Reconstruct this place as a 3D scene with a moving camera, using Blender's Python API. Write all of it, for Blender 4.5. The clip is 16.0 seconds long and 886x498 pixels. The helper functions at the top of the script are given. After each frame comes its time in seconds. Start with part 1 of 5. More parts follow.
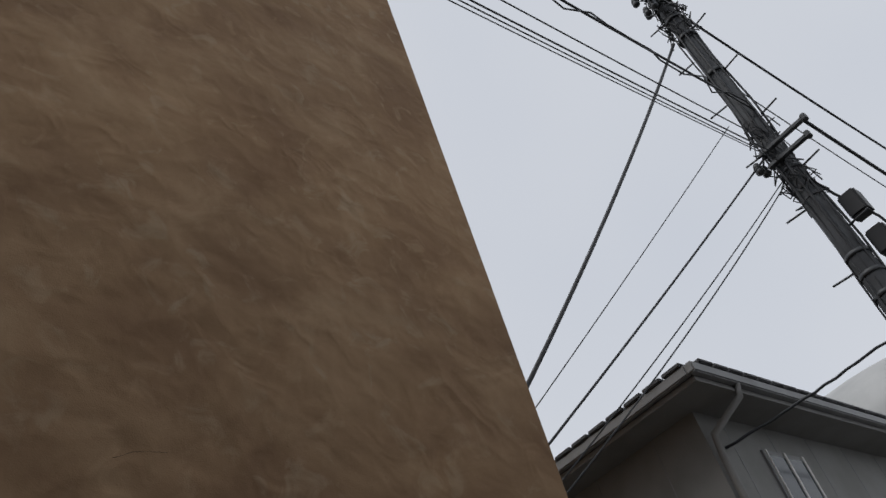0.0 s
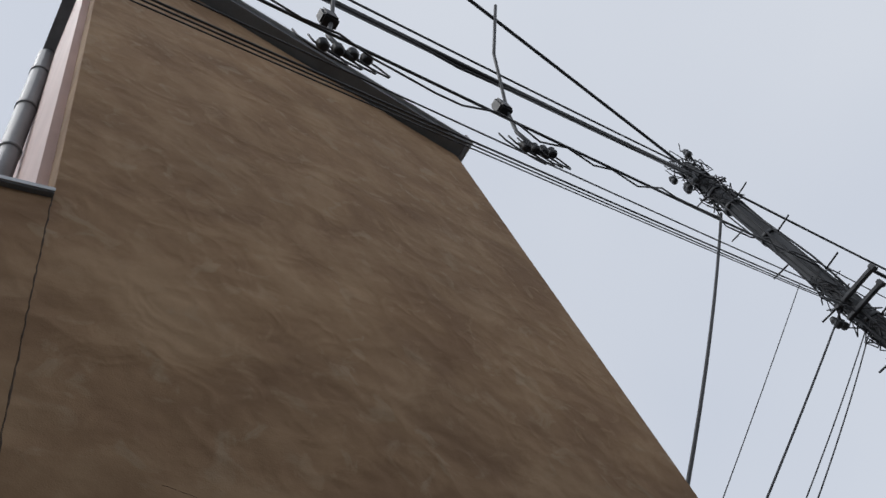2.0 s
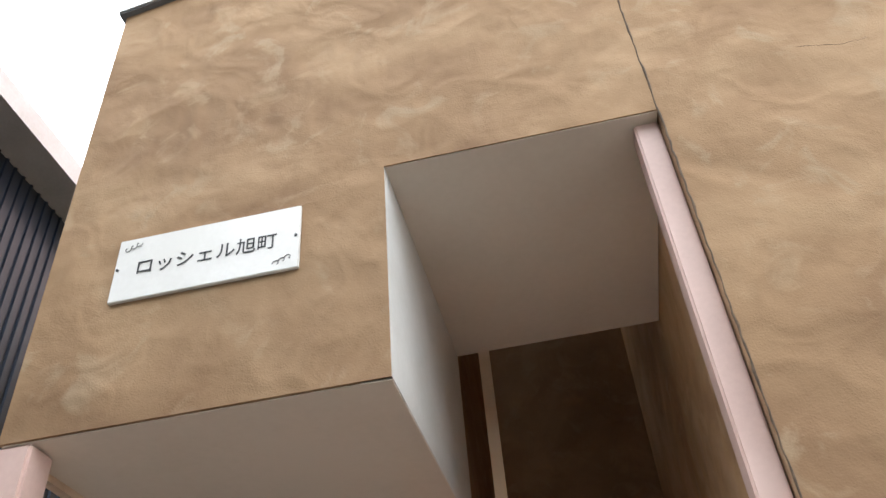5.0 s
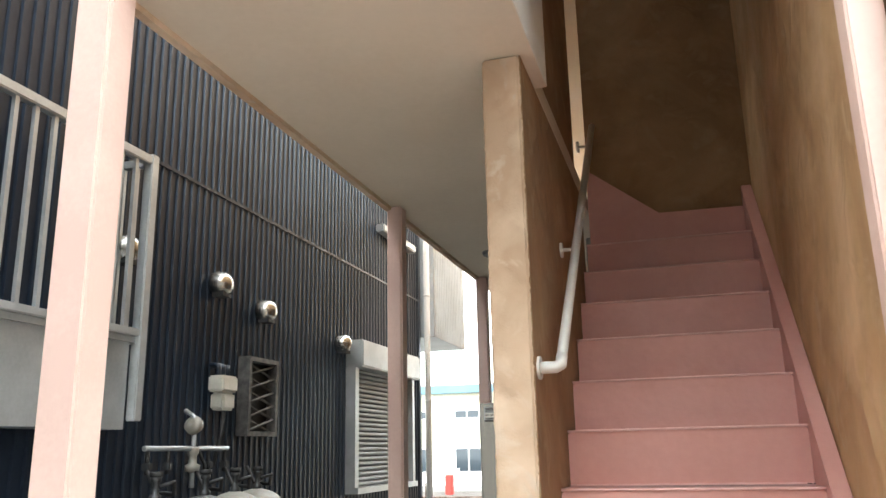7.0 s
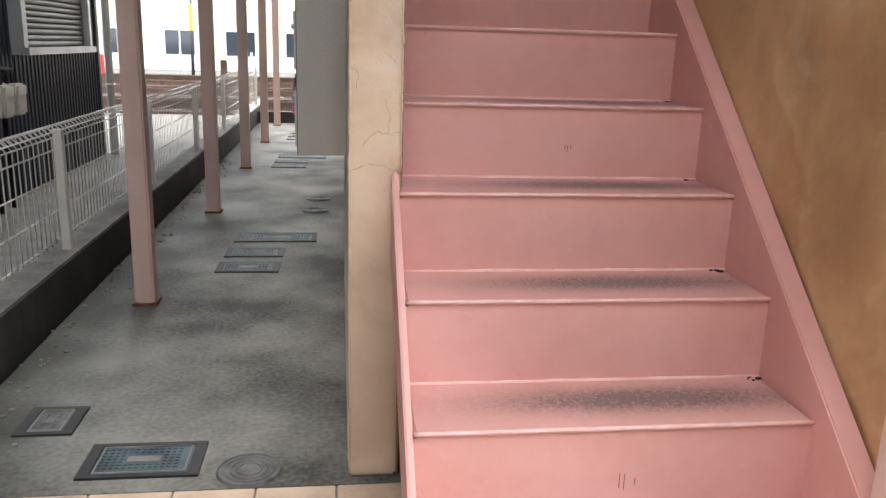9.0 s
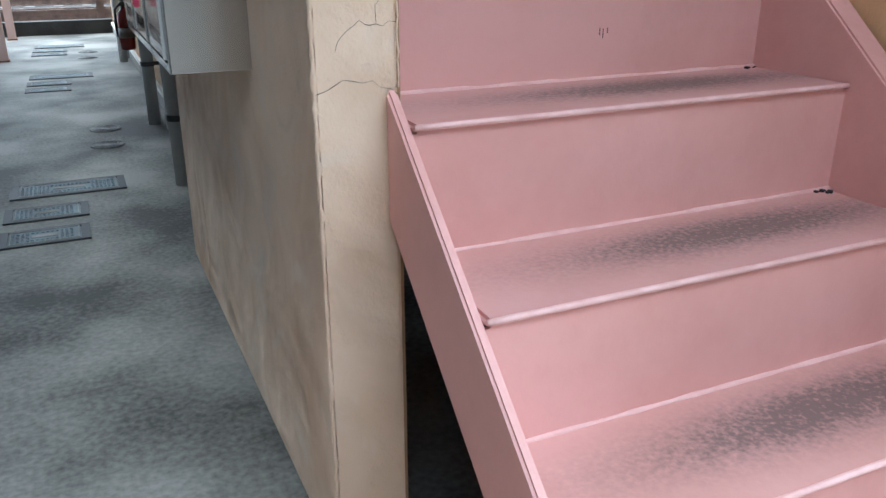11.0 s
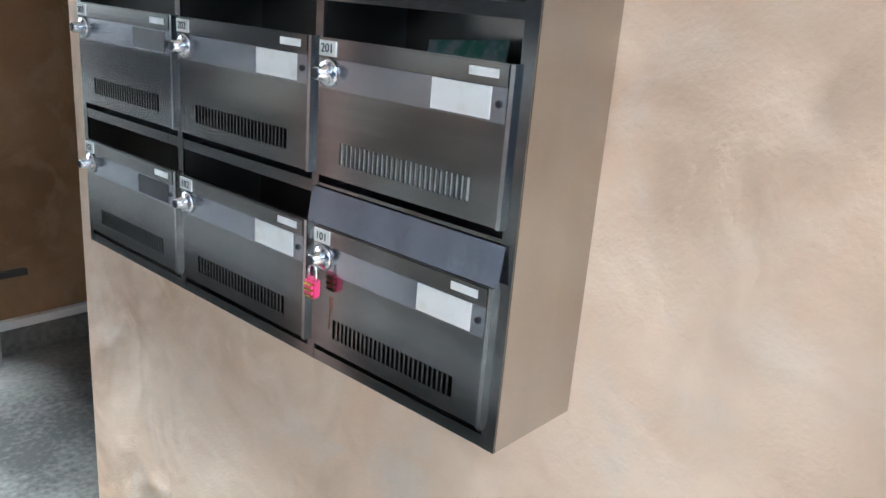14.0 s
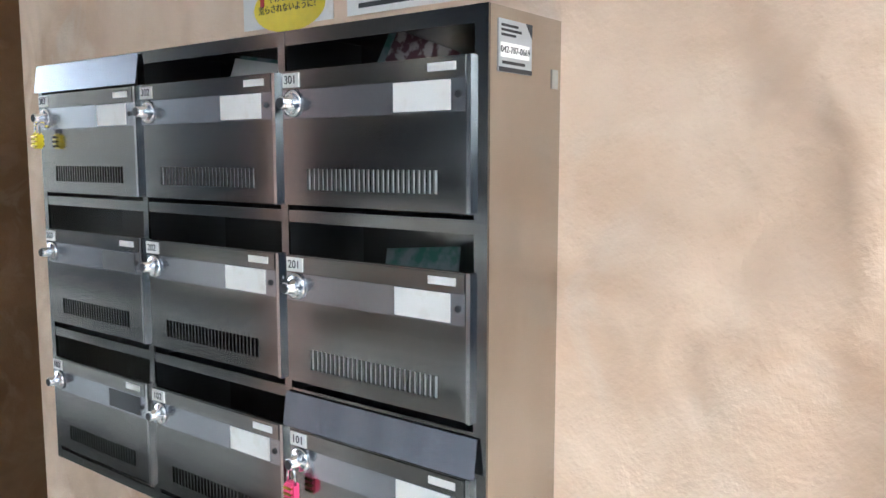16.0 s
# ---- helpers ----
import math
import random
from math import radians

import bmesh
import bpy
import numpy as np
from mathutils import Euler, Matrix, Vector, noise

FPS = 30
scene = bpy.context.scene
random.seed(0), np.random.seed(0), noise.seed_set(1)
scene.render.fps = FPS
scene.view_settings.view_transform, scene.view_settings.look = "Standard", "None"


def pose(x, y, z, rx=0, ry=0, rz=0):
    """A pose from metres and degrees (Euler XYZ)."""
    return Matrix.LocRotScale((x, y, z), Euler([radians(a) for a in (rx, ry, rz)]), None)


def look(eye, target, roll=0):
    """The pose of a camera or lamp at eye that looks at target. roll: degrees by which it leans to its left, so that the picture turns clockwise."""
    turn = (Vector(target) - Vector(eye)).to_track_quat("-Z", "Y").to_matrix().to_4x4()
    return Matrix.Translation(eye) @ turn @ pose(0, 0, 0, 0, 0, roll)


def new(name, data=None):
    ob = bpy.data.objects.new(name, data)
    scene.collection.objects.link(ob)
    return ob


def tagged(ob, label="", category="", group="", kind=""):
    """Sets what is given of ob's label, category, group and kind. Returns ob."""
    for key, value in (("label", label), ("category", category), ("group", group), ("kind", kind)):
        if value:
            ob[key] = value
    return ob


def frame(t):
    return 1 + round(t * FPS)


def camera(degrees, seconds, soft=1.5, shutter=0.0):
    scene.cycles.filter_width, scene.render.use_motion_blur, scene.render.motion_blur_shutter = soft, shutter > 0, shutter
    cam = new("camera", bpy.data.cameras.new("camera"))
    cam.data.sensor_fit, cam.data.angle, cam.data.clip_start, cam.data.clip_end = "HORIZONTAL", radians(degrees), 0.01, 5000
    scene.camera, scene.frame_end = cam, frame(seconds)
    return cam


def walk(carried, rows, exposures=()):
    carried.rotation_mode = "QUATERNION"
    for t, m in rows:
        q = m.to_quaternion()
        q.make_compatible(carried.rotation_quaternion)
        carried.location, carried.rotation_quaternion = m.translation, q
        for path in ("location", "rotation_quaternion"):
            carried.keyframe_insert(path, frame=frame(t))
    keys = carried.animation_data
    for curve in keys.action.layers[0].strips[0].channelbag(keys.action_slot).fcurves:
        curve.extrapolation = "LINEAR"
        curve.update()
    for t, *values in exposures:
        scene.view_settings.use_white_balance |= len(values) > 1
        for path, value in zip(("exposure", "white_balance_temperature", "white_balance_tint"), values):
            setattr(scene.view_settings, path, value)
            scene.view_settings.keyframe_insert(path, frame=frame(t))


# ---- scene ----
cam = camera(57.9, 16.0)
PATH = [
    (0, (1.273, -1.739, 1.59), (2.434, -0.724, 2.896), -18.0),
    (0.5, (1.058, -1.583, 1.626), (2.240, -0.671, 2.985), -20.4),
    (1, (0.904, -1.423, 1.62), (2.023, -0.609, 3.077), -21.5),
    (1.5, (0.763, -1.315, 1.651), (1.806, -0.623, 3.211), -25.2),
    (2, (0.579, -1.227, 1.673), (1.577, -0.566, 3.276), -29.0),
    (2.5, (0.525, -1.196, 1.663), (1.337, -0.341, 3.279), -26.0),
    (3, (0.528, -1.235, 1.629), (1.036, -0.186, 3.254), -21.0),
    (3.5, (0.505, -1.215, 1.615), (0.781, -0.066, 3.229), -15.8),
    (4, (0.452, -1.212, 1.612), (0.525, 0.068, 3.146), -10.8),
    (4.2, (0.443, -1.212, 1.608), (0.439, 0.12, 3.101), -8.9),
    (6.3, (0.449, -1.077, 1.322), (-0.029, 0.699, 2.108), -3.8),
    (6.5, (0.446, -1.082, 1.303), (-0.06, 0.719, 2.009), -2.9),
    (7, (0.413, -1.056, 1.266), (-0.132, 0.805, 1.756), -1.2),
    (7.5, (0.356, -0.991, 1.22), (-0.115, 0.944, 1.406), -1.7),
    (8, (0.226, -0.832, 1.186), (-0.093, 1.143, 1.159), -2.1),
    (8.5, (0.058, -0.695, 1.122), (-0.064, 1.284, 0.854), -1.8),
    (9, (-0.151, -0.577, 1.091), (0.105, 1.344, 0.596), 1.8),
    (9.2, (-0.189, -0.554, 1.066), (0.125, 1.328, 0.467), 2.9),
    (11.3, (-0.422, 0.391, 0.99), (0.388, 2.073, 0.273), 0.3),
    (11.5, (-0.38, 0.465, 1.067), (0.445, 2.157, 0.391), 0.6),
    (12, (-0.482, 0.625, 1.139), (0.319, 2.332, 0.472), 1.9),
    (12.5, (-0.598, 0.791, 1.183), (0.256, 2.473, 0.519), 1.5),
    (13, (-0.627, 1.021, 1.2), (0.399, 2.626, 0.591), -0.3),
    (13.5, (-0.731, 1.166, 1.201), (0.503, 2.595, 0.543), 1.7),
    (14, (-0.853, 1.266, 1.221), (0.593, 2.508, 0.614), 4.6),
    (14.5, (-0.893, 1.278, 1.234), (0.598, 2.517, 0.744), 6.4),
    (15, (-0.896, 1.259, 1.26), (0.604, 2.523, 0.871), 2.9),
    (15.5, (-0.905, 1.254, 1.271), (0.622, 2.51, 0.97), 1.0),
    (16, (-0.904, 1.244, 1.279), (0.67, 2.457, 1.053), 0.0),
]
EXPOSURES = [(0, -0.45, 6400, 10), (0.5, -0.4, 6450, 10), (1.5, -0.3, 6300, 10), (2.0, -0.4, 6200, 10), (2.5, -0.4, 6150, 10), (3.0, 0.0, 6250, 10), (3.5, 0.5, 6250, 9), (4.2, 1.2, 6500, 9), (6.3, 3.5, 6250, 2), (7.0, 3.3, 6600, 2), (7.5, 3.05, 6800, 4), (8.0, 2.8, 7300, 8), (9.0, 2.6, 6600, 9), (11.3, 2.72, 5350, 0), (12.5, 3.28, 5500, 0), (13.0, 3.8, 5600, 2), (13.5, 4.3, 5550, 3), (14.5, 5.0, 5500, 2), (15.5, 5.1, 5550, 3), (16, 5.0, 5700, 3)]
walk(cam, [(t, look(eye, target, roll)) for t, eye, target, roll in PATH], EXPOSURES)

# ---- light ----
world = bpy.data.worlds.new("overcast_sky")
scene.world = world
world.use_nodes = True
wn, wl = world.node_tree.nodes, world.node_tree.links
sky = wn.new("ShaderNodeTexSky")
sky.sky_type, sky.sun_disc = "NISHITA", False
sky.sun_elevation, sky.sun_rotation = radians(63), radians(278)
mixw = wn.new("ShaderNodeMix")
mixw.data_type = "RGBA"
mixw.inputs[0].default_value = 0.9
scale = wn.new("ShaderNodeVectorMath")
scale.operation = "SCALE"
scale.inputs[3].default_value = 0.10
wl.new(sky.outputs[0], scale.inputs[0])
wl.new(scale.outputs[0], mixw.inputs[6])
cloud = wn.new("ShaderNodeTexNoise")
cloud.inputs["Scale"].default_value = 1.3
cloud.inputs["Detail"].default_value = 3
cramp = wn.new("ShaderNodeValToRGB")
cramp.color_ramp.elements[0].position, cramp.color_ramp.elements[1].position = 0.3, 0.75
cramp.color_ramp.elements[0].color, cramp.color_ramp.elements[1].color = (0.84, 0.88, 0.96, 1), (1.02, 1.035, 1.06, 1)
wl.new(cloud.outputs["Fac"], cramp.inputs[0])
wl.new(cramp.outputs[0], mixw.inputs[7])
wl.new(mixw.outputs[2], wn["Background"].inputs[0])
wn["Background"].inputs[1].default_value = 1.0
sun = new("sun", bpy.data.lights.new("sun", "SUN"))
sun.data.energy, sun.data.angle, sun.data.color = 1.5, radians(30), (1.0, 0.97, 0.92)
sun.matrix_world = look((0, 0, 20), (10.0, -1.5, 0))


# ---- materials ----
def material(name, color, rough=0.8, metal=0.0, dark=None, scale=4.0, fine=60.0, bump=0.2, depth=0.01, spread=(0.35, 0.65), stretch=(1, 1, 1), extra=None, vary=0.0):
    """color and dark are blended by a two-scale noise; bump follows the fine noise."""
    m = bpy.data.materials.new(name)
    m.use_nodes = True
    n, l = m.node_tree.nodes, m.node_tree.links
    b = n["Principled BSDF"]
    b.inputs["Roughness"].default_value, b.inputs["Metallic"].default_value = rough, metal
    dark = dark or tuple(c * 0.8 for c in color)
    co = n.new("ShaderNodeTexCoord")
    mp = n.new("ShaderNodeMapping")
    mp.inputs["Scale"].default_value = stretch
    geo = n.new("ShaderNodeNewGeometry")
    l.new(geo.outputs["Position"], mp.inputs[0])
    big, small = n.new("ShaderNodeTexNoise"), n.new("ShaderNodeTexNoise")
    for t, s, d in ((big, scale, 4), (small, fine, 3)):
        t.inputs["Scale"].default_value, t.inputs["Detail"].default_value = s, d
        l.new(mp.outputs[0], t.inputs["Vector"])
    add = n.new("ShaderNodeMath")
    add.operation = "MULTIPLY_ADD"
    add.inputs[1].default_value = 0.3
    l.new(small.outputs["Fac"], add.inputs[0])
    sub = n.new("ShaderNodeMath")
    sub.operation = "SUBTRACT"
    sub.inputs[1].default_value = 0.15
    l.new(big.outputs["Fac"], sub.inputs[0])
    l.new(sub.outputs[0], add.inputs[2])
    r = n.new("ShaderNodeValToRGB")
    r.color_ramp.elements[0].position, r.color_ramp.elements[1].position = spread
    r.color_ramp.elements[0].color, r.color_ramp.elements[1].color = (*dark, 1), (*color, 1)
    l.new(add.outputs[0], r.inputs[0])
    out = r.outputs[0]
    if vary:
        oi = n.new("ShaderNodeObjectInfo")
        hsv = n.new("ShaderNodeHueSaturation")
        mm = n.new("ShaderNodeMath")
        mm.operation = "MULTIPLY_ADD"
        mm.inputs[1].default_value, mm.inputs[2].default_value = vary, 1 - vary / 2
        l.new(oi.outputs["Random"], mm.inputs[0])
        l.new(mm.outputs[0], hsv.inputs["Value"])
        l.new(out, hsv.inputs["Color"])
        out = hsv.outputs[0]
    if extra:
        out = extra(n, l, mp, out, b)
    l.new(out, b.inputs["Base Color"])
    if bump:
        bp = n.new("ShaderNodeBump")
        bp.inputs["Strength"].default_value, bp.inputs["Distance"].default_value = bump, depth
        l.new(small.outputs["Fac"], bp.inputs["Height"])
        l.new(bp.outputs[0], b.inputs["Normal"])
    return m


def stucco(name, light, mid, dark, wash, relief=1.0):
    """Hand-trowelled colour-washed plaster: cloudy patches, swirling trowel arcs and a sandy grain."""
    m = bpy.data.materials.new(name)
    m.use_nodes = True
    n, l = m.node_tree.nodes, m.node_tree.links
    b = n["Principled BSDF"]
    b.inputs["Roughness"].default_value = 0.9
    geo = n.new("ShaderNodeNewGeometry")

    def tex(kind, scale, detail=4, distortion=0.0, rough=0.55):
        t = n.new("ShaderNodeTexNoise")
        t.inputs["Scale"].default_value, t.inputs["Detail"].default_value = scale, detail
        t.inputs["Distortion"].default_value, t.inputs["Roughness"].default_value = distortion, rough
        l.new(geo.outputs["Position"], t.inputs["Vector"])
        return t.outputs["Fac"]

    def ramp(src, stops):
        r = n.new("ShaderNodeValToRGB")
        e = r.color_ramp.elements
        while len(e) < len(stops):
            e.new(0.5)
        for k, (p, c) in enumerate(stops):
            e[k].position, e[k].color = p, (*c, 1)
        l.new(src, r.inputs[0])
        return r.outputs[0]

    def mix(f, a, c, kind="MIX"):
        x = n.new("ShaderNodeMix")
        x.data_type, x.blend_type = "RGBA", kind
        if isinstance(f, float):
            x.inputs[0].default_value = f
        else:
            l.new(f, x.inputs[0])
        l.new(a, x.inputs[6])
        l.new(c, x.inputs[7])
        return x.outputs[2]

    base = ramp(tex("n", 2.0, 5, 0.6), [(0.33, dark), (0.5, mid), (0.68, light)])
    patch = ramp(tex("n", 6.5, 4, 0.8), [(0.55, (0, 0, 0)), (0.66, (1, 1, 1))])
    washes = ramp(tex("n", 3.1, 3, 0.4), [(0.35, wash), (0.65, light)])
    half = n.new("ShaderNodeMath")
    half.operation = "MULTIPLY"
    half.inputs[1].default_value = 0.55
    l.new(patch, half.inputs[0])
    col = mix(half.outputs[0], base, washes)
    broad = ramp(tex("n", 0.55, 2), [(0.3, (0.86, 0.84, 0.82)), (0.7, (1.06, 1.04, 1.0))])
    col = mix(1.0, col, broad, "MULTIPLY")
    swirl, grain = tex("n", 3.2, 3, 0.9, 0.5), tex("n", 190.0, 2)
    edge = n.new("ShaderNodeTexVoronoi")
    edge.feature, edge.inputs["Scale"].default_value, edge.inputs["Smoothness"].default_value = "SMOOTH_F1", 5.0, 0.35
    warp = n.new("ShaderNodeVectorMath")
    warp.operation = "MULTIPLY_ADD"
    wobble = n.new("ShaderNodeTexNoise")
    wobble.inputs["Scale"].default_value = 2.6
    l.new(geo.outputs["Position"], wobble.inputs["Vector"])
    l.new(wobble.outputs["Color"], warp.inputs[0])
    warp.inputs[1].default_value = (0.55, 0.55, 0.55)
    l.new(geo.outputs["Position"], warp.inputs[2])
    l.new(warp.outputs[0], edge.inputs["Vector"])
    ridge = edge.outputs["Distance"]
    # concentric trowel arcs about scattered centres, fading in and out
    arcs = n.new("ShaderNodeTexVoronoi")
    arcs.inputs["Scale"].default_value = 2.3
    l.new(warp.outputs[0], arcs.inputs["Vector"])
    freq, sine, fade = n.new("ShaderNodeMath"), n.new("ShaderNodeMath"), n.new("ShaderNodeMath")
    freq.operation, sine.operation, fade.operation = "MULTIPLY", "SINE", "MULTIPLY"
    freq.inputs[1].default_value = 42.0
    l.new(arcs.outputs["Distance"], freq.inputs[0])
    l.new(freq.outputs[0], sine.inputs[0])
    l.new(sine.outputs[0], fade.inputs[0])
    l.new(ramp(tex("n", 4.3, 3, 0.5), [(0.46, (0, 0, 0)), (0.62, (1, 1, 1))]), fade.inputs[1])
    col = mix(1.0, col, ramp(fade.outputs[0], [(0.0, (1, 1, 1)), (0.9, (0.95, 0.94, 0.93))]), "MULTIPLY")
    l.new(col, b.inputs["Base Color"])
    prev = None
    for src, strength, dist in ((fade.outputs[0], 0.22 * relief, 0.005), (swirl, 0.45 * relief, 0.04), (ridge, 0.8 * relief, 0.035), (tex("n", 16.0, 3, 0.7), 0.3 * relief, 0.01), (grain, 0.38, 0.0025)):
        bp = n.new("ShaderNodeBump")
        bp.inputs["Strength"].default_value, bp.inputs["Distance"].default_value = strength, dist
        l.new(src, bp.inputs["Height"])
        if prev:
            l.new(prev, bp.inputs["Normal"])
        prev = bp.outputs[0]
    l.new(prev, b.inputs["Normal"])
    return m


def tread_stain(n, l, mp, col, b):
    """Grey foot dirt on the top faces, along the middle of each tread."""
    geo = n.new("ShaderNodeNewGeometry")
    sep, sepn = n.new("ShaderNodeSeparateXYZ"), n.new("ShaderNodeSeparateXYZ")
    l.new(geo.outputs["Position"], sep.inputs[0])
    l.new(geo.outputs["True Normal"], sepn.inputs[0])

    def math_node(op, a, c=None, d=None):
        x = n.new("ShaderNodeMath")
        x.operation = op
        for k, v in enumerate((a, c, d)):
            if v is None:
                continue
            if isinstance(v, (int, float)):
                x.inputs[k].default_value = v
            else:
                l.new(v, x.inputs[k])
        return x.outputs[0]

    dx = math_node("SUBTRACT", sep.outputs[0], 0.5)
    fx = math_node("MULTIPLY", math_node("MULTIPLY", dx, dx), -9.0)
    fall = math_node("POWER", 2.718, fx)
    ph = math_node("FRACT", math_node("DIVIDE", math_node("SUBTRACT", sep.outputs[1], 0.575), 0.2185))
    dy = math_node("SUBTRACT", ph, 0.55)
    fy = math_node("POWER", 2.718, math_node("MULTIPLY", math_node("MULTIPLY", dy, dy), -14.0))
    ns = n.new("ShaderNodeTexNoise")
    ns.inputs["Scale"].default_value, ns.inputs["Detail"].default_value = 130, 6
    l.new(geo.outputs["Position"], ns.inputs["Vector"])
    nz = math_node("MULTIPLY", math_node("SUBTRACT", ns.outputs["Fac"], 0.12), 2.3)
    f = math_node("MULTIPLY", math_node("MULTIPLY", fall, fy), nz)
    up = math_node("GREATER_THAN", sepn.outputs[2], 0.92)
    f = math_node("MULTIPLY", math_node("MULTIPLY", f, up), 0.95)
    f = math_node("MINIMUM", math_node("ADD", f, math_node("MULTIPLY", up, 0.12)), 0.85)
    x = n.new("ShaderNodeMix")
    x.data_type = "RGBA"
    l.new(f, x.inputs[0])
    l.new(col, x.inputs[6])
    x.inputs[7].default_value = (0.10, 0.085, 0.08, 1)
    return x.outputs[2]


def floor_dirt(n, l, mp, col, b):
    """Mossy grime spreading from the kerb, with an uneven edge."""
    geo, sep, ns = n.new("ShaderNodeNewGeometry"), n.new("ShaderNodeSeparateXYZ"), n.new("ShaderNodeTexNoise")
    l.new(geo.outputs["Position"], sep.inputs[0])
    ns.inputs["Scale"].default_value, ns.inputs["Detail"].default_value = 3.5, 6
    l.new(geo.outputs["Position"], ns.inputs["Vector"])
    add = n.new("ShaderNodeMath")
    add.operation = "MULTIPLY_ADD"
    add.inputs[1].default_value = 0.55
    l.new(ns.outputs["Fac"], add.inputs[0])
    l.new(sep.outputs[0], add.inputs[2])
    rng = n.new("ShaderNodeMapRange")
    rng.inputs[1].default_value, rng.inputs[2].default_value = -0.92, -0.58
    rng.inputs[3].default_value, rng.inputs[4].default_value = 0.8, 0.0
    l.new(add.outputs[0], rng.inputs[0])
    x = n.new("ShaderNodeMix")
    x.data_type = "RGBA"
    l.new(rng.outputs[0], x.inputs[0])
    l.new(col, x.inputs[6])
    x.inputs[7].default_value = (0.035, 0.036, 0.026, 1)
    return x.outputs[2]


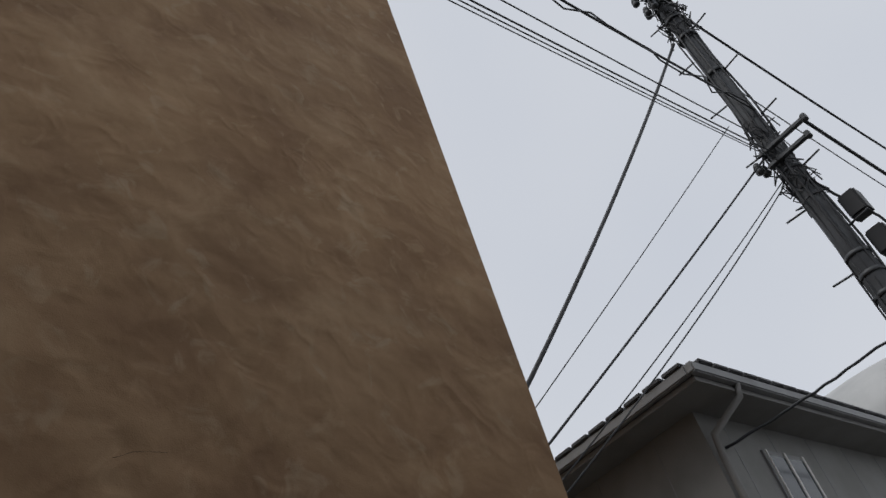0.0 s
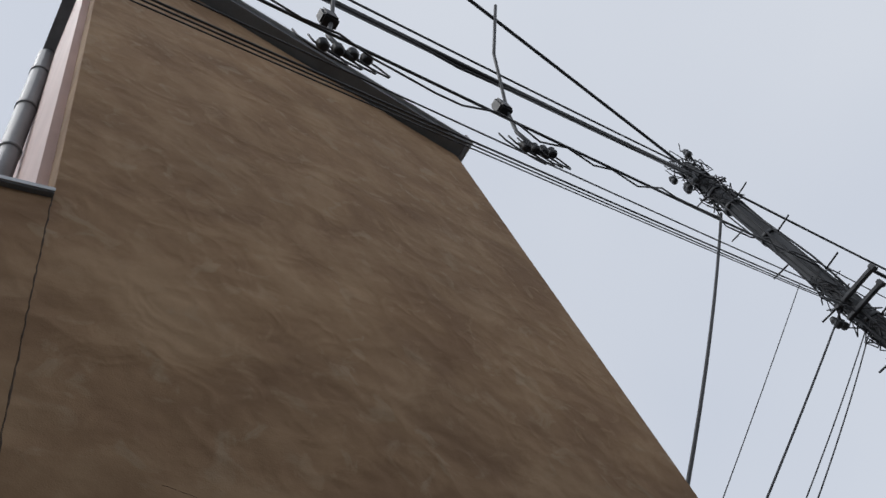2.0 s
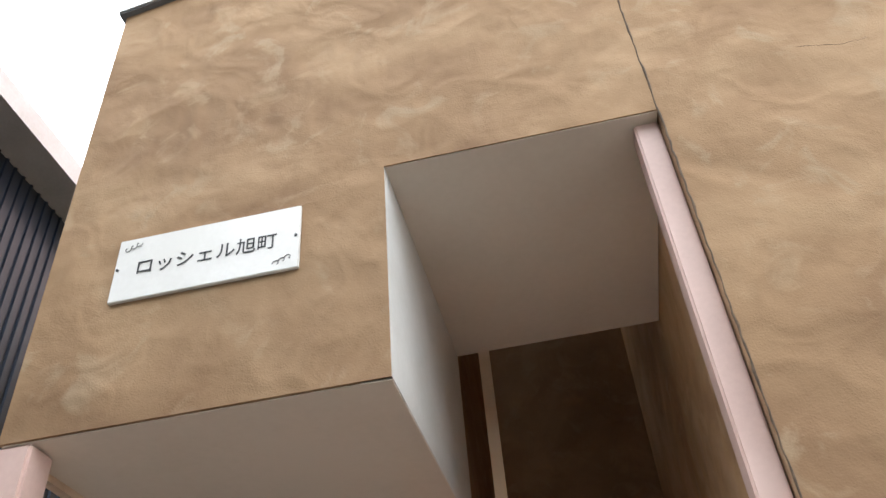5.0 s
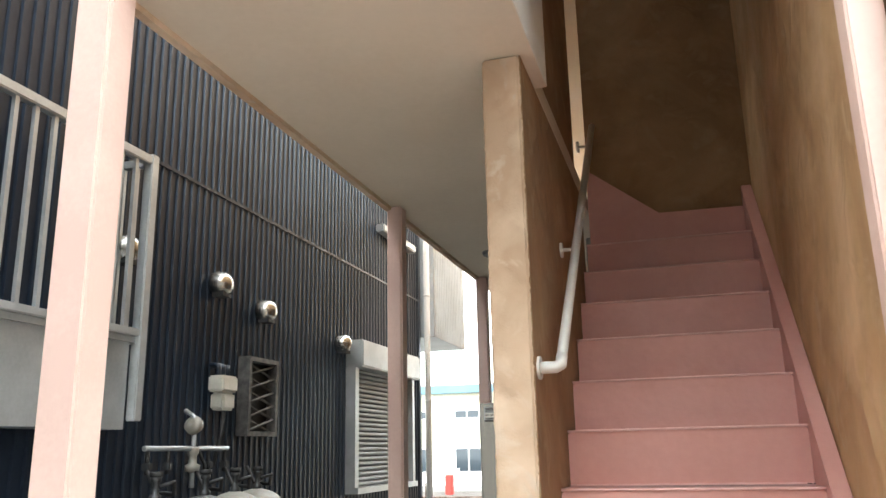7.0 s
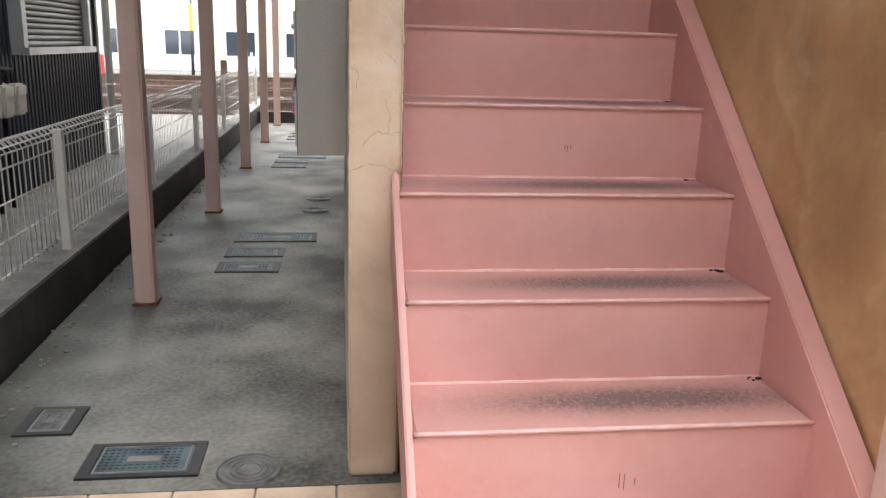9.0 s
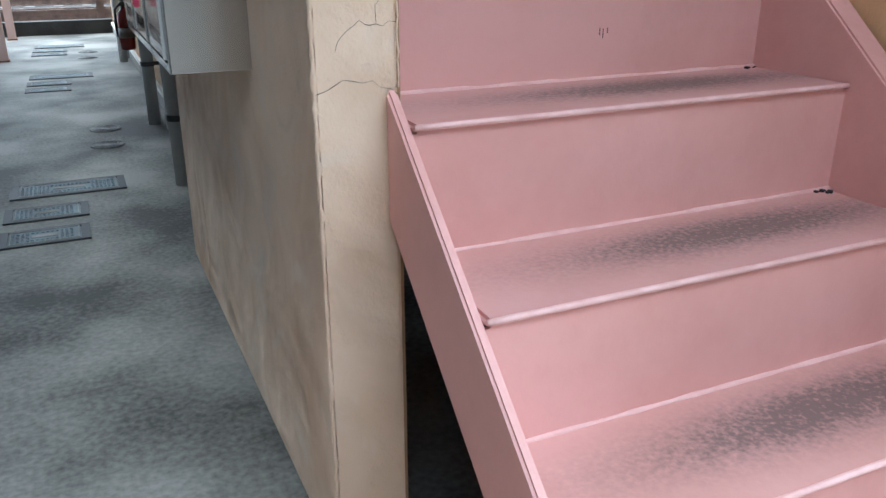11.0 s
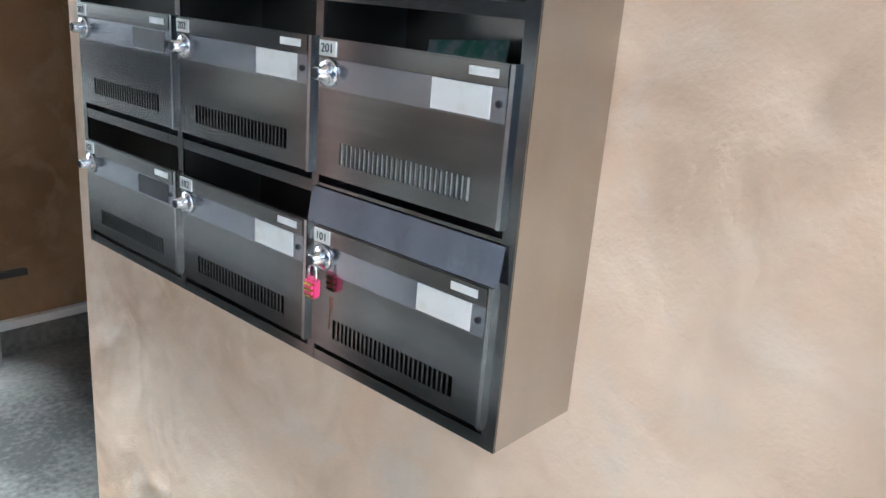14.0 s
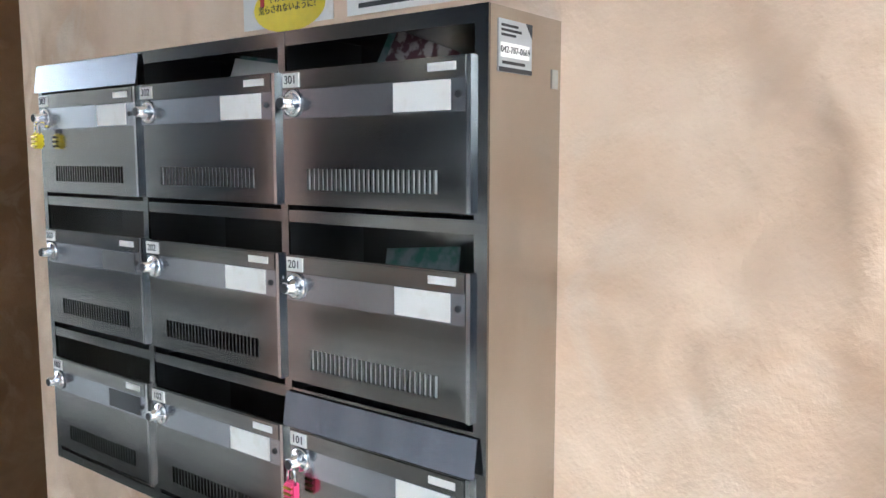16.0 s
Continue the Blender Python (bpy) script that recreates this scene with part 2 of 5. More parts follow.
M = dict(
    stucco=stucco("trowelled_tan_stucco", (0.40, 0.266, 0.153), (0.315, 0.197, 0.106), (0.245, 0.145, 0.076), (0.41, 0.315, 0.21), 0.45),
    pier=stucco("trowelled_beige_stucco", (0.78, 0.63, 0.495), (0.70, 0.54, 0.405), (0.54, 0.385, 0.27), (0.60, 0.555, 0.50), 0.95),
    ochre=stucco("ochre_stucco", (0.70, 0.475, 0.275), (0.60, 0.385, 0.20), (0.47, 0.29, 0.145), (0.60, 0.45, 0.29), 0.7),
    pink=material("pink_enamel_paint", (0.72, 0.39, 0.345), 0.5, dark=(0.66, 0.34, 0.295), scale=3, fine=28, bump=0.3, depth=0.004, extra=tread_stain),
    # paler than the enamel: step edge highlights put into the colour
    bead=material("pale_pink_bead_highlight", (0.80, 0.52, 0.48), 0.45, dark=(0.70, 0.42, 0.38), scale=18, fine=90, bump=0.3, depth=0.003),
    pinkpost=material("pink_painted_steel", (0.66, 0.47, 0.41), 0.45, dark=(0.58, 0.40, 0.345), scale=3, fine=70, bump=0.05, depth=0.002),
    soffit=material("cream_soffit_board", (0.74, 0.66, 0.56), 0.85, dark=(0.68, 0.60, 0.50), scale=1.3, fine=40, bump=0.06, depth=0.002),
    white=material("white_paint", (0.74, 0.72, 0.69), 0.55, dark=(0.66, 0.64, 0.60), scale=3, bump=0.05, depth=0.002),
    rail=material("white_vinyl_rail", (0.76, 0.74, 0.70), 0.35, dark=(0.68, 0.66, 0.62), scale=8, bump=0.03, depth=0.001),
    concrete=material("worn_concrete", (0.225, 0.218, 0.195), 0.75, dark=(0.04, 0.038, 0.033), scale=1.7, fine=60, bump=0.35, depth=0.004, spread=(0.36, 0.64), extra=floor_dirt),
    kerb=material("dark_kerb_block", (0.045, 0.043, 0.04), 0.85, dark=(0.02, 0.019, 0.018), scale=4, fine=50, bump=0.4, depth=0.005),
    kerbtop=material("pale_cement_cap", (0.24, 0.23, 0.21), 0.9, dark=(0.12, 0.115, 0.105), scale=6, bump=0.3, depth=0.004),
    tile=material("beige_clay_tile", (0.56, 0.42, 0.31), 0.7, dark=(0.45, 0.32, 0.23), scale=9, fine=90, bump=0.2, depth=0.003, vary=0.18),
    grout=material("grey_grout", (0.20, 0.17, 0.15), 0.95, scale=20),
    asphalt=material("grey_asphalt", (0.12, 0.118, 0.112), 0.9, dark=(0.07, 0.07, 0.068), scale=2, fine=150, bump=0.5, depth=0.004),
    gravel=material("track_ballast", (0.05, 0.039, 0.033), 0.95, dark=(0.018, 0.015, 0.013), scale=9, fine=30, bump=1.0, depth=0.05),
    navy=material("navy_coated_steel", (0.017, 0.028, 0.048), 0.30, 0.3, dark=(0.011, 0.018, 0.032), scale=1.2, fine=30, bump=0.04, depth=0.002),
    alu=material("grey_aluminium", (0.52, 0.54, 0.55), 0.42, 0.6, dark=(0.42, 0.44, 0.45), scale=5, bump=0.03, depth=0.001),
    shutter=material("mid_grey_shutter_slat", (0.20, 0.205, 0.20), 0.5, 0.4, dark=(0.16, 0.165, 0.16), scale=5, bump=0.03, depth=0.001),
    paleclad=material("pale_grey_cladding", (0.55, 0.60, 0.64), 0.5, scale=2, bump=0.05),
    # same stainless as the sides; the reflected dark building is in this base colour
    steel=material("brushed_stainless_dark_reflection", (0.27, 0.27, 0.26), 0.15, 1.0, dark=(0.225, 0.225, 0.217), scale=3, fine=9, bump=0.03, depth=0.001, stretch=(1, 0.25, 16)),
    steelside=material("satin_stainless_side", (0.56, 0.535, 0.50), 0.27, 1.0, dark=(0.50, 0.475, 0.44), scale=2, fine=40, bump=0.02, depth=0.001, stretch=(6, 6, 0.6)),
    chrome=material("polished_chrome", (0.68, 0.68, 0.68), 0.16, 1.0, scale=20, bump=0),
    # dividers and shelves: the shade inside the boxes is put into the colour
    inner=material("shaded_box_interior", (0.05, 0.05, 0.05), 0.5, 0.5, scale=10, bump=0),
    paper=material("white_paper", (0.80, 0.79, 0.75), 0.8, dark=(0.72, 0.69, 0.62), scale=30, bump=0.02, spread=(0.25, 0.45)),
    bluetape=material("clear_film_on_steel", (0.30, 0.33, 0.39), 0.25, 0.8, dark=(0.23, 0.26, 0.31), scale=9, fine=90, bump=0.1, depth=0.001, stretch=(1, 4, 1)),
    band=material("bluish_steel_band", (0.48, 0.50, 0.54), 0.20, 0.95, dark=(0.40, 0.42, 0.46), scale=9, bump=0.02, depth=0.001),
    black=material("black_rubber", (0.016, 0.016, 0.017), 0.6, scale=10, bump=0.1),
    crackdirt=material("brown_crack_dirt", (0.13, 0.085, 0.055), 0.9, dark=(0.06, 0.04, 0.028), scale=30, bump=0),
    ink=material("black_ink", (0.02, 0.02, 0.022), 0.7, scale=10, bump=0),
    red=material("red_print", (0.55, 0.035, 0.025), 0.6, scale=10, bump=0),
    orange=material("orange_print", (0.60, 0.10, 0.03), 0.6, scale=14, bump=0),
    rust=material("rust", (0.22, 0.08, 0.035), 0.9, dark=(0.12, 0.04, 0.02), scale=30, bump=0.3, depth=0.002),
    yellow=material("yellow_print", (0.85, 0.68, 0.02), 0.6, scale=10, bump=0),
    pinklock=material("hot_pink_plastic", (0.85, 0.07, 0.22), 0.3, scale=10, bump=0),
    brass=material("brass", (0.70, 0.48, 0.12), 0.25, 1.0, scale=10, bump=0.05),
    greenprint=material("green_print", (0.06, 0.20, 0.15), 0.6, dark=(0.25, 0.3, 0.3), scale=60, bump=0),
    photoprint=material("colour_print", (0.5, 0.45, 0.42), 0.6, dark=(0.12, 0.05, 0.06), scale=70, bump=0, spread=(0.45, 0.55)),
    blueprint=material("blue_print", (0.75, 0.78, 0.8), 0.6, dark=(0.10, 0.28, 0.5), scale=55, bump=0, spread=(0.42, 0.52)),
    cylinder=material("grey_gas_cylinder_paint", (0.24, 0.25, 0.25), 0.35, 0.2, dark=(0.18, 0.19, 0.19), scale=3, fine=30, bump=0.05, depth=0.002),
    beigecyl=material("stained_grey_cylinder_paint", (0.33, 0.32, 0.29), 0.45, 0.1, dark=(0.22, 0.18, 0.14), scale=4, fine=30, bump=0.08, depth=0.002),
    meter=material("ivory_meter_casing", (0.62, 0.60, 0.54), 0.45, dark=(0.53, 0.51, 0.45), scale=12, bump=0.05),
    cover=material("blue_grey_plastic_cover", (0.06, 0.095, 0.11), 0.55, dark=(0.03, 0.045, 0.055), scale=12, fine=120, bump=0.3, depth=0.003),
    iron=material("cast_iron", (0.16, 0.155, 0.15), 0.6, 0.4, dark=(0.08, 0.08, 0.08), scale=20, fine=120, bump=0.3, depth=0.002),
    doorpaint=material("pale_blue_door_paint", (0.50, 0.55, 0.57), 0.5, dark=(0.43, 0.48, 0.50), scale=3, bump=0.04),
    pipe=material("grey_vinyl_pipe", (0.50, 0.51, 0.50), 0.45, dark=(0.42, 0.43, 0.42), scale=4, bump=0.03),
    gutter=material("slate_grey_gutter", (0.16, 0.17, 0.18), 0.45, dark=(0.12, 0.125, 0.13), scale=3, bump=0.03),
    trim=material("pale_metal_flashing", (0.50, 0.51, 0.52), 0.4, 0.4, scale=3, bump=0.03),
    extred=material("fire_red_enamel", (0.13, 0.008, 0.010), 0.25, scale=5, bump=0),
    cable=material("black_cable_sheath", (0.02, 0.021, 0.024), 0.5, scale=10, bump=0.05),
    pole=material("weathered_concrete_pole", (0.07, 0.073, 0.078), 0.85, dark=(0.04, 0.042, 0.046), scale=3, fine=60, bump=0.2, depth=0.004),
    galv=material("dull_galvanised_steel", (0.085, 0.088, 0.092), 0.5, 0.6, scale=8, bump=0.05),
    roof=material("dark_roof_tile", (0.085, 0.085, 0.09), 0.7, dark=(0.05, 0.05, 0.052), scale=5, bump=0.2),
    siding=material("grey_siding_board", (0.25, 0.245, 0.235), 0.8, dark=(0.21, 0.205, 0.195), scale=2, fine=60, bump=0.15, depth=0.003),
    fascia=material("grey_fascia", (0.26, 0.26, 0.26), 0.5, scale=3, bump=0.03),
    dome=material("pale_tank_paint", (0.42, 0.42, 0.41), 0.6, scale=0.6, bump=0.03),
    cream=material("cream_siding", (0.60, 0.56, 0.43), 0.8, dark=(0.54, 0.50, 0.38), scale=0.5, bump=0.03),
    blueroof=material("blue_sheet_roof", (0.13, 0.28, 0.40), 0.5, scale=1, bump=0.03),
    railsteel=material("rusty_rail", (0.15, 0.095, 0.07), 0.6, 0.5, dark=(0.08, 0.05, 0.04), scale=6, bump=0.1),
    sleeper=material("concrete_sleeper", (0.09, 0.08, 0.07), 0.9, scale=5, bump=0.2),
    leaf=material("conifer_leaf", (0.085, 0.13, 0.04), 0.7, dark=(0.04, 0.07, 0.02), scale=8, bump=0),
)
g = bpy.data.materials.new("window_glass")
g.use_nodes = True
gb = g.node_tree.nodes["Principled BSDF"]
gb.inputs["Base Color"].default_value = (0.03, 0.04, 0.05, 1)
gb.inputs["Roughness"].default_value, gb.inputs["Metallic"].default_value = 0.06, 0.0
M["glass"] = g


# ---- building helpers ----
def box(bm, x0, x1, y0, y1, z0, z1, bevel=0.0, m=None):
    vs = [bm.verts.new(v) for v in ((x0, y0, z0), (x1, y0, z0), (x1, y1, z0), (x0, y1, z0), (x0, y0, z1), (x1, y0, z1), (x1, y1, z1), (x0, y1, z1))]
    fs = [bm.faces.new([vs[i] for i in f]) for f in ((3, 2, 1, 0), (4, 5, 6, 7), (0, 1, 5, 4), (1, 2, 6, 5), (2, 3, 7, 6), (3, 0, 4, 7))]
    if m is not None:
        bmesh.ops.transform(bm, matrix=m, verts=vs)
    if bevel:
        es = list({e for f in fs for e in f.edges})
        bmesh.ops.bevel(bm, geom=es, offset=bevel, segments=2, affect="EDGES", clamp_overlap=True)
    return bm


def boxes(*rows, bevel=0.0):
    bm = bmesh.new()
    for r in rows:
        box(bm, *r, bevel=bevel)
    return bm


def prism(points, axis, a, b, bevel=0.0):
    """A polygon given in the two other axes, drawn out along axis from a to b."""
    bm = bmesh.new()

    def at(p, q):
        return (q, p[0], p[1]) if axis == "x" else (p[0], q, p[1]) if axis == "y" else (p[0], p[1], q)

    lo, hi = [bm.verts.new(at(p, a)) for p in points], [bm.verts.new(at(p, b)) for p in points]
    bm.faces.new(lo)
    bm.faces.new(hi[::-1])
    for i in range(len(points)):
        j = (i + 1) % len(points)
        bm.faces.new((lo[i], hi[i], hi[j], lo[j]))
    bmesh.ops.recalc_face_normals(bm, faces=bm.faces)
    if bevel:
        bmesh.ops.bevel(bm, geom=list(bm.edges), offset=bevel, segments=2, affect="EDGES", clamp_overlap=True)
    return bm


def tube(bm, pts, r, sides=8, caps=True):
    """A round bar along the points."""
    pts = [Vector(p) for p in pts]
    rings = []
    for i, p in enumerate(pts):
        d = (pts[min(i + 1, len(pts) - 1)] - pts[max(i - 1, 0)]).normalized()
        u = d.orthogonal().normalized() if i == 0 else (u - d * u.dot(d)).normalized()
        v = d.cross(u)
        rr = r[i] if isinstance(r, (list, tuple)) else r
        rings.append([bm.verts.new(p + (u * math.cos(a) + v * math.sin(a)) * rr) for a in [2 * math.pi * k / sides for k in range(sides)]])
    for a, b in zip(rings, rings[1:]):
        for k in range(sides):
            f = bm.faces.new((a[k], a[(k + 1) % sides], b[(k + 1) % sides], b[k]))
            f.smooth = True
    if caps:
        bm.faces.new(rings[0][::-1])
        bm.faces.new(rings[-1])
    return bm


def lathe(profile, x, y, z, sides=24, m=None):
    """A turned body: (radius, height) pairs about the vertical through x, y."""
    bm = bmesh.new()
    rings = [[bm.verts.new((r * math.cos(2 * math.pi * k / sides), r * math.sin(2 * math.pi * k / sides), h)) for k in range(sides)] for r, h in profile]
    for a, b in zip(rings, rings[1:]):
        for k in range(sides):
            f = bm.faces.new((a[k], a[(k + 1) % sides], b[(k + 1) % sides], b[k]))
            f.smooth = True
    bm.faces.new(rings[0][::-1])
    bm.faces.new(rings[-1])
    bmesh.ops.transform(bm, matrix=Matrix.Translation((x, y, z)) @ (m or Matrix.Identity(4)), verts=bm.verts)
    return bm


def mesh_of(bm, name, mat):
    me = bpy.data.meshes.new(name)
    bm.to_mesh(me)
    bm.free()
    me.materials.append(M[mat])
    return me


def part(name, bm, mat, parent, label=""):
    ob = new(name, mesh_of(bm, name, mat))
    ob.parent = parent
    if parent.parent is None:
        ob.matrix_parent_inverse = parent.matrix_basis.inverted()
    return tagged(ob, label)


def thing(name, loc, label, category, group="", kind=""):
    ob = new(name)
    ob.empty_display_size = 0.1
    ob.location = loc
    ob.matrix_basis = Matrix.Translation(loc)
    return tagged(ob, label, category, group, kind)


def solid(name, bm, mat, label, category, group="", kind=""):
    return tagged(new(name, mesh_of(bm, name, mat)), label, category, group, kind)


def structure(name, bm, mat, label="", category=""):
    return tagged(new(name, mesh_of(bm, name, mat)), label, category, "", "structure")


def text_bm(body, size, m, depth=0.0006):
    cu = bpy.data.curves.new("letters", "FONT")
    cu.body, cu.size, cu.extrude, cu.resolution_u = body, size, depth, 3
    cu.align_x, cu.align_y = "CENTER", "CENTER"
    tmp = bpy.data.objects.new("letters", cu)
    scene.collection.objects.link(tmp)
    bpy.context.view_layer.update()
    me = bpy.data.meshes.new_from_object(tmp.evaluated_get(bpy.context.evaluated_depsgraph_get()))
    bm = bmesh.new()
    bm.from_mesh(me)
    bpy.data.objects.remove(tmp)
    bpy.data.curves.remove(cu)
    bpy.data.meshes.remove(me)
    bmesh.ops.transform(bm, matrix=m, verts=bm.verts)
    return bm


# a sheet on a wall that faces -x: right of the sheet is -y; on a wall that faces -y: right is +x
def on_x(x, y, z, lean=0):
    return Matrix(((0, 0, -1, x), (-1, 0, 0, y), (0, 1, 0, z), (0, 0, 0, 1))) @ pose(0, 0, 0, 0, 0, lean)


def on_y(x, y, z, lean=0):
    return Matrix(((1, 0, 0, x), (0, 0, -1, y), (0, 1, 0, z), (0, 0, 0, 1))) @ pose(0, 0, 0, 0, 0, lean)


# ---- structure ----
FY = 0.462      # front of the facade
RISE, GO, Y1 = 0.19, 0.2185, 0.578


structure("wall_street", prism([(0.85, 0), (4.08, 0), (4.08, 7.98), (0.85, 9.38)], "y", FY, FY + 0.18), "stucco", "tall weathered brown trowelled stucco wall with fine cracks", "wall")
structure("wall_lane", boxes((3.90, 4.078, FY + 0.18, 9.0, 0, 7.85)), "stucco", "brown stucco side wall", "wall")
structure("wall_stair_side", boxes((0.852, 1.0, FY + 0.18, 12.0, 0, 9.0)), "ochre", "ochre stucco wall beside the pink stairs", "wall")
structure("wall_back", boxes((1.0, 3.9, 8.9, 9.0, 0, 7.85)), "stucco", "brown stucco wall", "wall")
# low entrance front with its step-down over the passage
structure("wall_entrance", prism([(-1.0, 2.52), (0.04, 2.52), (0.04, 3.236), (0.847, 3.236), (0.847, 4.79), (-1.0, 4.39)], "y", FY, FY + 0.15), "stucco", "brown stucco entrance front with stair opening", "wall")
structure("wall_entrance_side", boxes((-1.0, -0.85, FY + 0.15, 12.0, 2.53, 4.35)), "stucco", "brown stucco parapet along the passage", "wall")
structure("trim_parapet", prism([(-1.02, 4.386), (0.85, 4.786), (0.85, 4.812), (-1.02, 4.412)], "y", FY - 0.03, FY + 0.18), "trim", "grey metal coping on the entrance parapet", "trim")
structure("trim_parapet_drip", prism([(-1.02, 4.378), (0.85, 4.778), (0.85, 4.786), (-1.02, 4.386)], "y", FY - 0.022, FY + 0.17), "gutter", "dark drip edge under the coping", "trim")
structure("ceiling_passage", boxes((-0.995, 0.039, FY + 0.01, 1.57, 2.516, 2.60),  (-0.995, -0.002, 1.57, 12.0, 2.516, 2.60), (0.15, 0.852, 3.5, 12.0, 2.516, 2.60)), "soffit", "cream painted soffit over the passage", "ceiling")
structure("trim_soffit_edge", boxes((-1.002, -0.972, FY + 0.15, 12.0, 2.495, 2.53)), "pier", "tan edge strip along the soffit", "trim")
structure("ceiling_stair", boxes((0.042, 0.846, FY + 0.005, 1.57, 3.2325, 3.34)), "soffit", "cream ceiling over the stair foot", "ceiling")
structure("wall_stair_jamb", boxes((-0.04, 0.0415, FY + 0.005, 1.57, 2.52, 3.24)), "white", "white painted beam side beside the stair opening", "wall")
# added half-height wall that dims the upper stairs
structure("wall_landing_side", boxes((-0.98, -0.86, 1.69, 12.0, 4.352, 4.9)), "stucco", "brown stucco wall added to cut the light on the upper landing", "wall")
# second box: unseen extension over the passage, added to shut light out of the stairwell
structure("wall_stair_upper", boxes((-0.04, 0.85, 1.57, 1.68, 3.34, 5.2), (-0.85, -0.04, 1.57, 1.68, 2.602, 5.2)), "stucco", "brown stucco wall above the stair opening, with an unseen light-blocking extension", "wall")
structure("ceiling_upper", boxes((-1.0, 0.85, 1.57, 12.0, 5.2, 5.3)), "soffit", "cream landing soffit above the stairs", "ceiling")
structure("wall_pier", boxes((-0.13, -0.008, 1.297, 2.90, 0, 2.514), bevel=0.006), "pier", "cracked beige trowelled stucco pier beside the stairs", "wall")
# thin skin that makes the pier's stair side darker than its front
structure("wall_pier_inner", boxes((-0.008, -0.003, 1.303, 2.90, 0, 2.514)), "stucco", "brown stair-side face of the stucco pier, darker than its front", "wall")
structure("wall_stair_left", boxes((-0.11, -0.008, 1.285, 2.72, 2.60, 5.2)), "stucco", "brown stucco wall beside the stairs", "wall")
structure("wall_stair_end", boxes((0.0, 0.85, 3.26, 3.40, 2.2, 5.2)), "stucco", "brown trowelled stucco wall at the stair turn", "wall")
structure("wall_under_stair", boxes((0.42, 0.50, 2.9, 3.84, 0, 1.9)), "stucco", "brown stucco wall under the stairs", "wall")
structure("wall_passage", boxes((0.08, 0.18, 3.94, 10.4, 0, 2.516)), "stucco", "tan stucco wall along the passage", "wall")
structure("wall_recess", boxes((0.0, 0.85, 3.84, 3.94, 0, 2.516)), "stucco", "brown stucco cross wall behind the stairs", "wall")
structure("baseboard", boxes((0.058, 0.08, 3.94, 10.4, 0.092, 0.12), (0.0, 0.42, 3.815, 3.84, 0.092, 0.12)), "white", "white skirting strip along the passage wall", "baseboard")
structure("baseboard_base", boxes((0.066, 0.08, 3.94, 10.4, 0.0, 0.092), (0.0, 0.42, 3.825, 3.84, 0.0, 0.092)), "concrete", "grey concrete wall base", "baseboard")
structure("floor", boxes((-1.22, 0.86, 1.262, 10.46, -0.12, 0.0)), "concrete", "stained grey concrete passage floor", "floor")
structure("floor_entrance", boxes((-1.22, 0.85, -0.34, 1.262, -0.12, -0.006)), "grout", "grey grout bed of the entrance tiles", "floor")
structure("ground", boxes((-60, 80, -60, 12.2, -0.4, -0.13), (-90, 90, 12.2, 400, -0.8, -0.62)), "asphalt", "grey asphalt ground", "ground")
structure("pavement", boxes((-12, 7.5, -2.6, -0.34, -0.13, -0.02)), "asphalt", "grey asphalt street pavement", "pavement")
structure("kerb_passage", boxes((-1.36, -1.24, 0.3, 12.1, -0.13, 0.19)), "kerb", "dark block kerb under the fence", "kerb")
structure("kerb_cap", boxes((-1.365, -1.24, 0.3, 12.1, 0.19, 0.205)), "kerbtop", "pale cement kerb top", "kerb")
structure("kerb_end", boxes((-1.24, 0.9, 10.46, 10.58, -0.13, 0.15)), "kerb", "dark kerb closing the passage end", "kerb")
structure("yard_floor", boxes((-6.0, -1.365, -0.5, 12.1, -0.14, -0.06)), "kerbtop", "pale cement yard behind the fence", "ground")

# flashing and eave of the tall wall
eave = thing("roof_edge", (0.85, FY, 9.2), "grey metal roof edge with dark gutter", "roof", kind="structure")
part("fascia", prism([(0.7, 9.475), (4.11, 8.0), (4.11, 8.085), (0.7, 9.56)], "y", FY - 0.14, FY + 0.3), "gutter", eave)
part("flashing", prism([(0.7, 9.56), (4.12, 8.085), (4.12, 8.11), (0.7, 9.585)], "y", FY - 0.17, FY + 0.3), "trim", eave)
part("gutter_end", boxes((4.115, 4.15, FY - 0.18, FY + 0.3, 7.96, 8.13), bevel=0.006), "fascia", eave)
part("roof_sheet", prism([(0.7, 9.56), (4.17, 8.06), (4.17, 8.10), (0.7, 9.60)], "y", FY + 0.3, 9.1), "roof", eave)

# ---- stairs ----
stairs = thing("stairs", (0.4, 0.6, 0), "pink painted steel stairs with dirty worn treads", "stairs", kind="structure")
W = 0.796
for k in range(1, 13):
    y, z = Y1 + (k - 1) * GO, k * RISE
    bm = bmesh.new()
    x0 = -0.013 if k < 5 else 0.001
    box(bm, x0, W, y - 0.006, y + GO + 0.002, z - 0.014, z, bevel=0.0055)
    part("tread", bm, "pink", stairs)
    part("riser", boxes((x0, W, y, y + 0.006, z - RISE + 0.001, z - 0.0135)), "pink", stairs)
    wob = random.Random(k)
    if k > 1:
        # thick paint bead, its pale pink standing in for the seam highlight
        part("paint_bead", tube(bmesh.new(), [(x0 + (W - x0) * i / 24, y - 0.001, z - RISE + 0.0005) for i in range(25)], [0.003 + 0.003 * wob.random() for i in range(25)], 6), "bead", stairs, "bead of thick paint, pale for the seam highlight")
    # pale strip paints the highlight along the tread edge
    part("nosing", tube(bmesh.new(), [(x0 + (W - x0) * i / 24, y - 0.003, z - 0.0042) for i in range(25)], [0.0042 + 0.0009 * wob.random() for i in range(25)], 8), "bead", stairs, "nosing with the edge highlight in its pale colour")
yl = Y1 + 12 * GO
